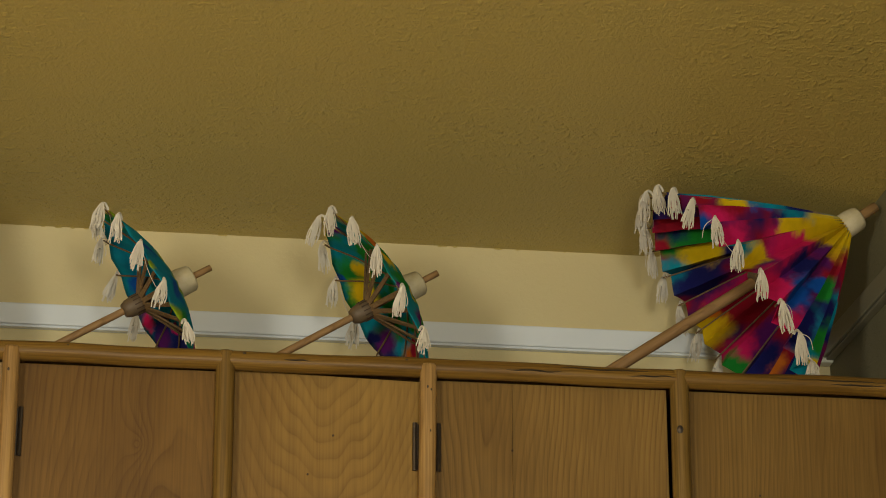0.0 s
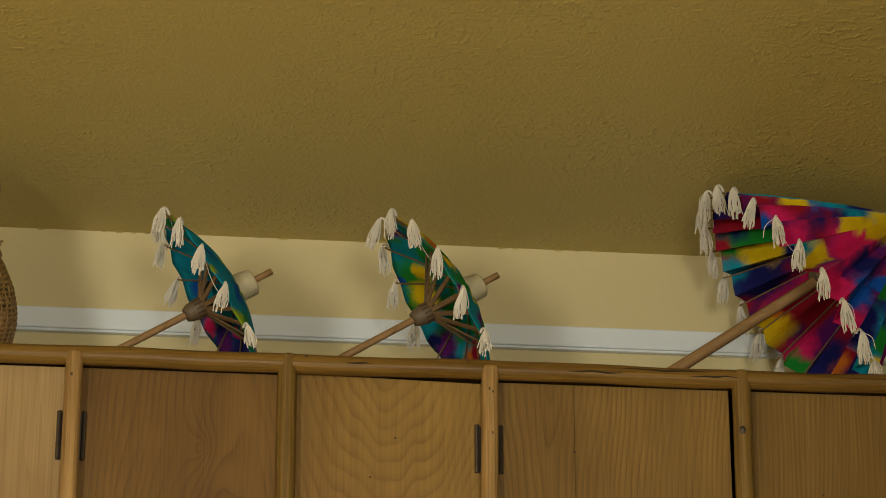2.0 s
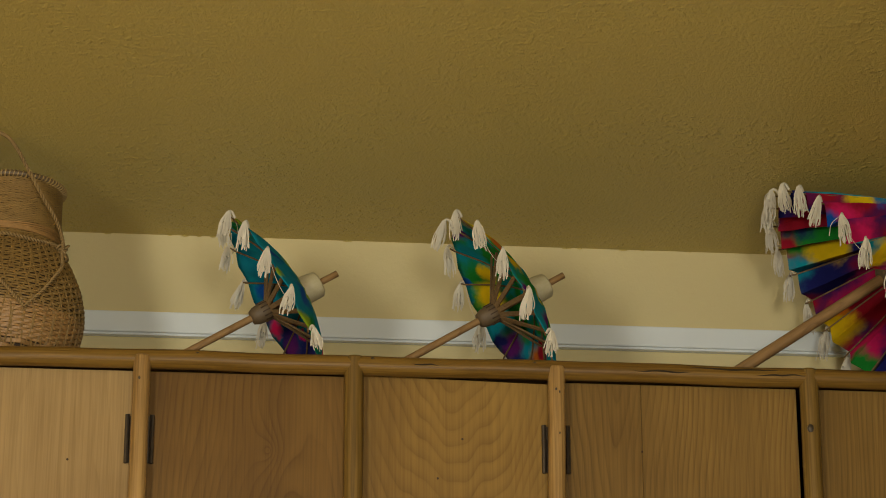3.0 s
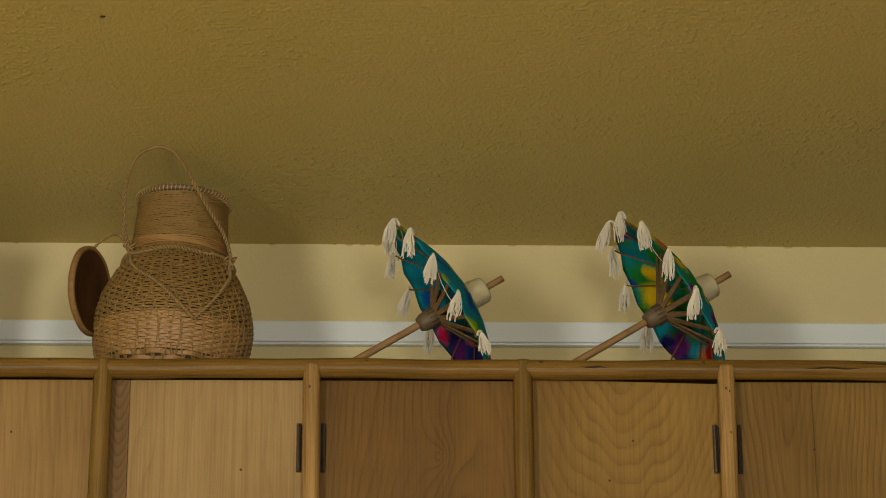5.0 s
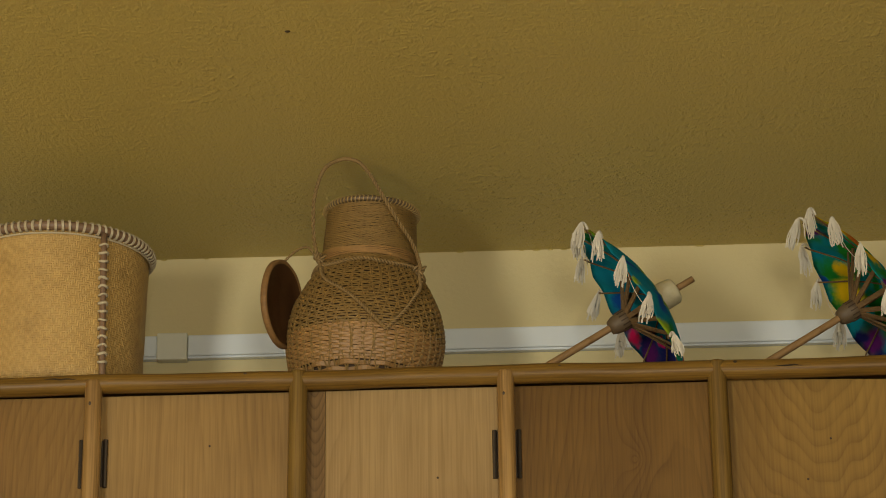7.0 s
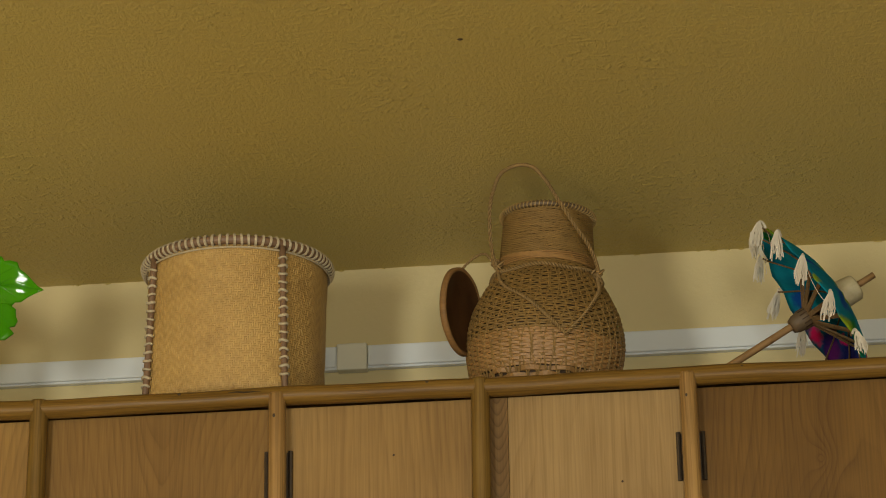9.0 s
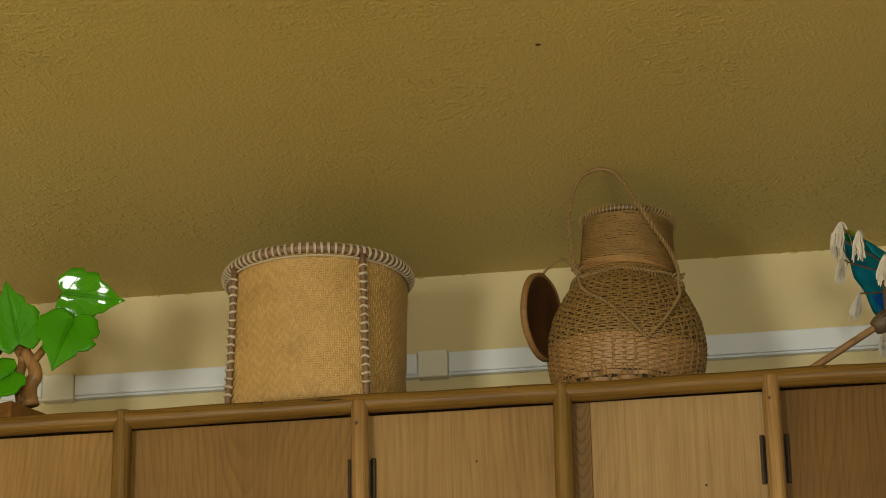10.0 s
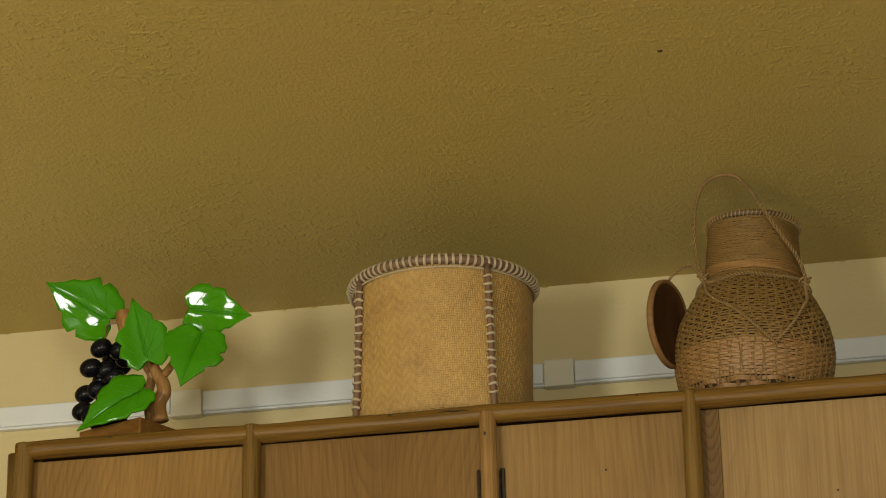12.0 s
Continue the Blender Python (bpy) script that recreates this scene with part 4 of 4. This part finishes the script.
# ---- lacquered wooden grape vine ----
def grape_vine():
    gx, gy = -1.518, 0.13
    g = thing("grape_ornament", (gx, gy, TOP), "lacquered wooden vine with green leaves and black grapes on a plinth", "ornament")
    o = Vector((gx, gy, TOP))

    def at(px, py, y):
        """Local place from a drawing of the ornament, 1.1 mm a unit."""
        return Vector((-1.479 + (px - 275) * 0.001115 + (py - 700) * 0.000023 - (y - 0.12) * 0.31, y, 2.718 - (px - 275) * 0.000093 - (py - 700) * 0.001148 + (y - 0.12) * 0.345)) - o

    pl = box(-0.077, 0.077, -0.077, 0.077, 0.0, 0.054, 0.003)
    bmesh.ops.rotate(pl, cent=(0, 0, 0), matrix=Matrix.Rotation(radians(-24), 3, "Z"), verts=pl.verts)
    part("plinth", pl, PLINTH, g, "dark red-brown wooden plinth")
    trunk = glide([at(283, 745, 0.11), at(281, 715, 0.11), at(290, 690, 0.105), at(280, 665, 0.10), at(262, 640, 0.10)], 5)
    part("stem", tube(trunk, lambda t: 0.0165 - 0.006 * t, 12, wobble=0.13, seed=1), BRANCH, g, "polished twisted branch", True)
    part("stem", tube(glide([at(266, 745, 0.13), at(262, 700, 0.12), at(268, 668, 0.11), at(258, 648, 0.1)], 5), lambda t: 0.010 - 0.002 * t, 10, wobble=0.13, seed=2), BRANCH, g, smooth=True)
    part("branch", tube(glide([at(270, 655, 0.1), at(245, 625, 0.11), at(226, 590, 0.085), at(219, 552, 0.08)], 5), lambda t: 0.011 + 0.007 * t, 10, wobble=0.2, seed=3), BRANCH, g, smooth=True)
    part("branch", tube(glide([at(285, 670, 0.1), at(305, 645, 0.11), at(325, 610, 0.12), at(335, 560, 0.12), at(348, 515, 0.12)], 5), lambda t: 0.0085 - 0.004 * t, 8, wobble=0.2, seed=4), BRANCH, g, smooth=True)
    for pts in ([(205, 572), (188, 577), (186, 600), (184, 612)], [(190, 640), (186, 665), (190, 690)], [(250, 610), (278, 640), (281, 655)]):
        part("wire", tube(glide([at(x, y, 0.075) for x, y in pts], 5), 0.0014, 6), WIREM, g, "red-brown wire")
    rng = random.Random(3)
    rows = [(178, 617), (212, 620), (196, 628), (160, 652), (188, 655), (214, 648), (172, 688), (205, 684), (150, 698), (188, 700), (160, 733), (192, 728), (214, 722), (178, 748), (205, 745), (146, 728), (200, 668), (222, 635), (180, 672), (218, 700)]
    for i, (x, y) in enumerate(rows):
        bm = bmesh.new()
        yy = 0.06 + 0.045 * rng.random() + (0.03 if i % 3 == 2 else 0)
        bmesh.ops.create_uvsphere(bm, u_segments=20, v_segments=12, radius=0.0198, matrix=Matrix.Translation(at(x, y, yy)) @ Matrix.Rotation(rng.uniform(0.6, 1.4), 4, "Y") @ Matrix.Diagonal((0.92, 0.92, 1.12, 1)))
        part("grape", bm, GRAPEM, g, smooth=True)

    # half outline of a vine leaf: along the midrib, and out from it
    HALF = [(0.0, 0.0), (-0.07, 0.10), (-0.10, 0.25), (-0.03, 0.38), (0.06, 0.40), (0.13, 0.50), (0.25, 0.49), (0.31, 0.42), (0.40, 0.47), (0.52, 0.40), (0.58, 0.30), (0.68, 0.27), (0.78, 0.15), (0.9, 0.06), (1.0, 0.0)]

    def leaf(base, tip, yb, yt, wide, nrm, cup, seed, wave=1.0):
        a, b = at(*base, yb), at(*tip, yt)
        d = b - a
        ln = d.length
        d.normalize()
        nv = Vector(nrm)
        nv = (nv - d * nv.dot(d)).normalized()
        s = nv.cross(d)
        r2 = random.Random(seed)

        def put(u, w, lift=0.0):
            z = cup * (abs(w) ** 1.3) * 0.5 + wave * (0.03 * math.sin(u * 7 + seed) + 0.06 * math.sin(u * 3.0) + 0.02 * math.sin(w * 16 + seed))
            return a + d * (u * ln) + s * (w * wide) + nv * (z * ln * 0.5 + lift)

        bm = bmesh.new()
        sides = []
        for sg in (1, -1):
            jag = [(u + r2.uniform(-0.02, 0.02), w * r2.uniform(0.92, 1.1)) for u, w in HALF[1:-1]]
            sides.append([HALF[0]] + jag + [HALF[-1]])
        for sg, half in zip((1, -1), sides):
            for (u0, w0), (u1, w1) in zip(half, half[1:]):
                prev = None
                for k in range(6):
                    t = k / 5
                    m0, m1 = max(0.0, min(1.0, u0)), max(0.0, min(1.0, u1))
                    p = (put(m0 + (u0 - m0) * t, sg * w0 * t), put(m1 + (u1 - m1) * t, sg * w1 * t))
                    if prev and (p[0] - p[1]).length > 1e-6:
                        quad = [prev[0], prev[1], p[1], p[0]]
                        vs = []
                        for q in quad:
                            if not vs or all((q - w.co).length > 1e-7 for w in vs):
                                vs.append(bm.verts.new(q))
                        if len(vs) > 2:
                            bm.faces.new(vs)
                    prev = p
        bmesh.ops.remove_doubles(bm, verts=bm.verts, dist=1e-5)
        bmesh.ops.recalc_face_normals(bm, faces=bm.faces)
        ob = part("leaf", bm, LEAFM, g, "glossy green lacquered leaf", True)
        so = ob.modifiers.new("thickness", "SOLIDIFY")
        so.thickness, so.offset = 0.0035, 0
        part("vein", tube([put(u, 0.0, 0.0022) for u in np.linspace(0.02, 0.92, 10)], lambda t: 0.0016 - 0.001 * t, 5), VEINM, ob, smooth=True)
        for sg in (1, -1):
            for u, e, w in ((0.06, 0.24, 0.36), (0.12, 0.46, 0.30), (0.3, 0.62, 0.2)):
                part("vein", tube([put(u + (e - u) * t, sg * w * t ** 0.8, 0.0022) for t in np.linspace(0, 1, 6)], lambda t: 0.0012 - 0.0007 * t, 4), VEINM, ob, smooth=True)

    leaf((192, 566), (78, 500), 0.08, 0.05, 0.125, (0.12, -0.95, -0.1), -0.4, 1)
    leaf((262, 640), (234, 530), 0.06, 0.05, 0.10, (0.3, -0.9, -0.1), 0.3, 2)
    leaf((336, 548), (447, 560), 0.070, 0.082, 0.105, (0.045, -0.957, -0.286), -0.12, 3, 0.6)
    leaf((356, 590), (318, 684), 0.07, 0.05, 0.125, (0.1, -0.95, 0.1), 0.25, 4)
    leaf((252, 687), (137, 760), 0.05, 0.02, 0.10, (0.05, -0.9, 0.3), 0.25, 5)
    return g


grape_vine()

# a dead insect-sized speck of dirt stuck on the ceiling
bm = bmesh.new()
bmesh.ops.create_uvsphere(bm, u_segments=8, v_segments=5, radius=0.004, matrix=Matrix.Translation((-0.421, -0.510, CEIL)) @ Matrix.Diagonal((1.3, 1.0, 0.5, 1)))
tagged(part("dirt_speck", bm, IRON), "small dark speck stuck on the ceiling", "speck")

# lumps of old paint along the joint of ceiling and wall
bm = bmesh.new()
rng = random.Random(21)
for k in range(46):
    x = rng.uniform(-2.2, RIGHT - 0.1)
    r = rng.uniform(0.0012, 0.0028)
    bmesh.ops.create_icosphere(bm, subdivisions=1, radius=r, matrix=Matrix.Translation((x, WALL - 0.001, CEIL - 0.001)) @ Matrix.Diagonal((rng.uniform(1.2, 4.5), 0.7, 0.9, 1)))
tagged(part("paint_lumps", bm, CEILING, smooth=True), "lumps of olive paint along the ceiling joint", "paint", kind="stuff")
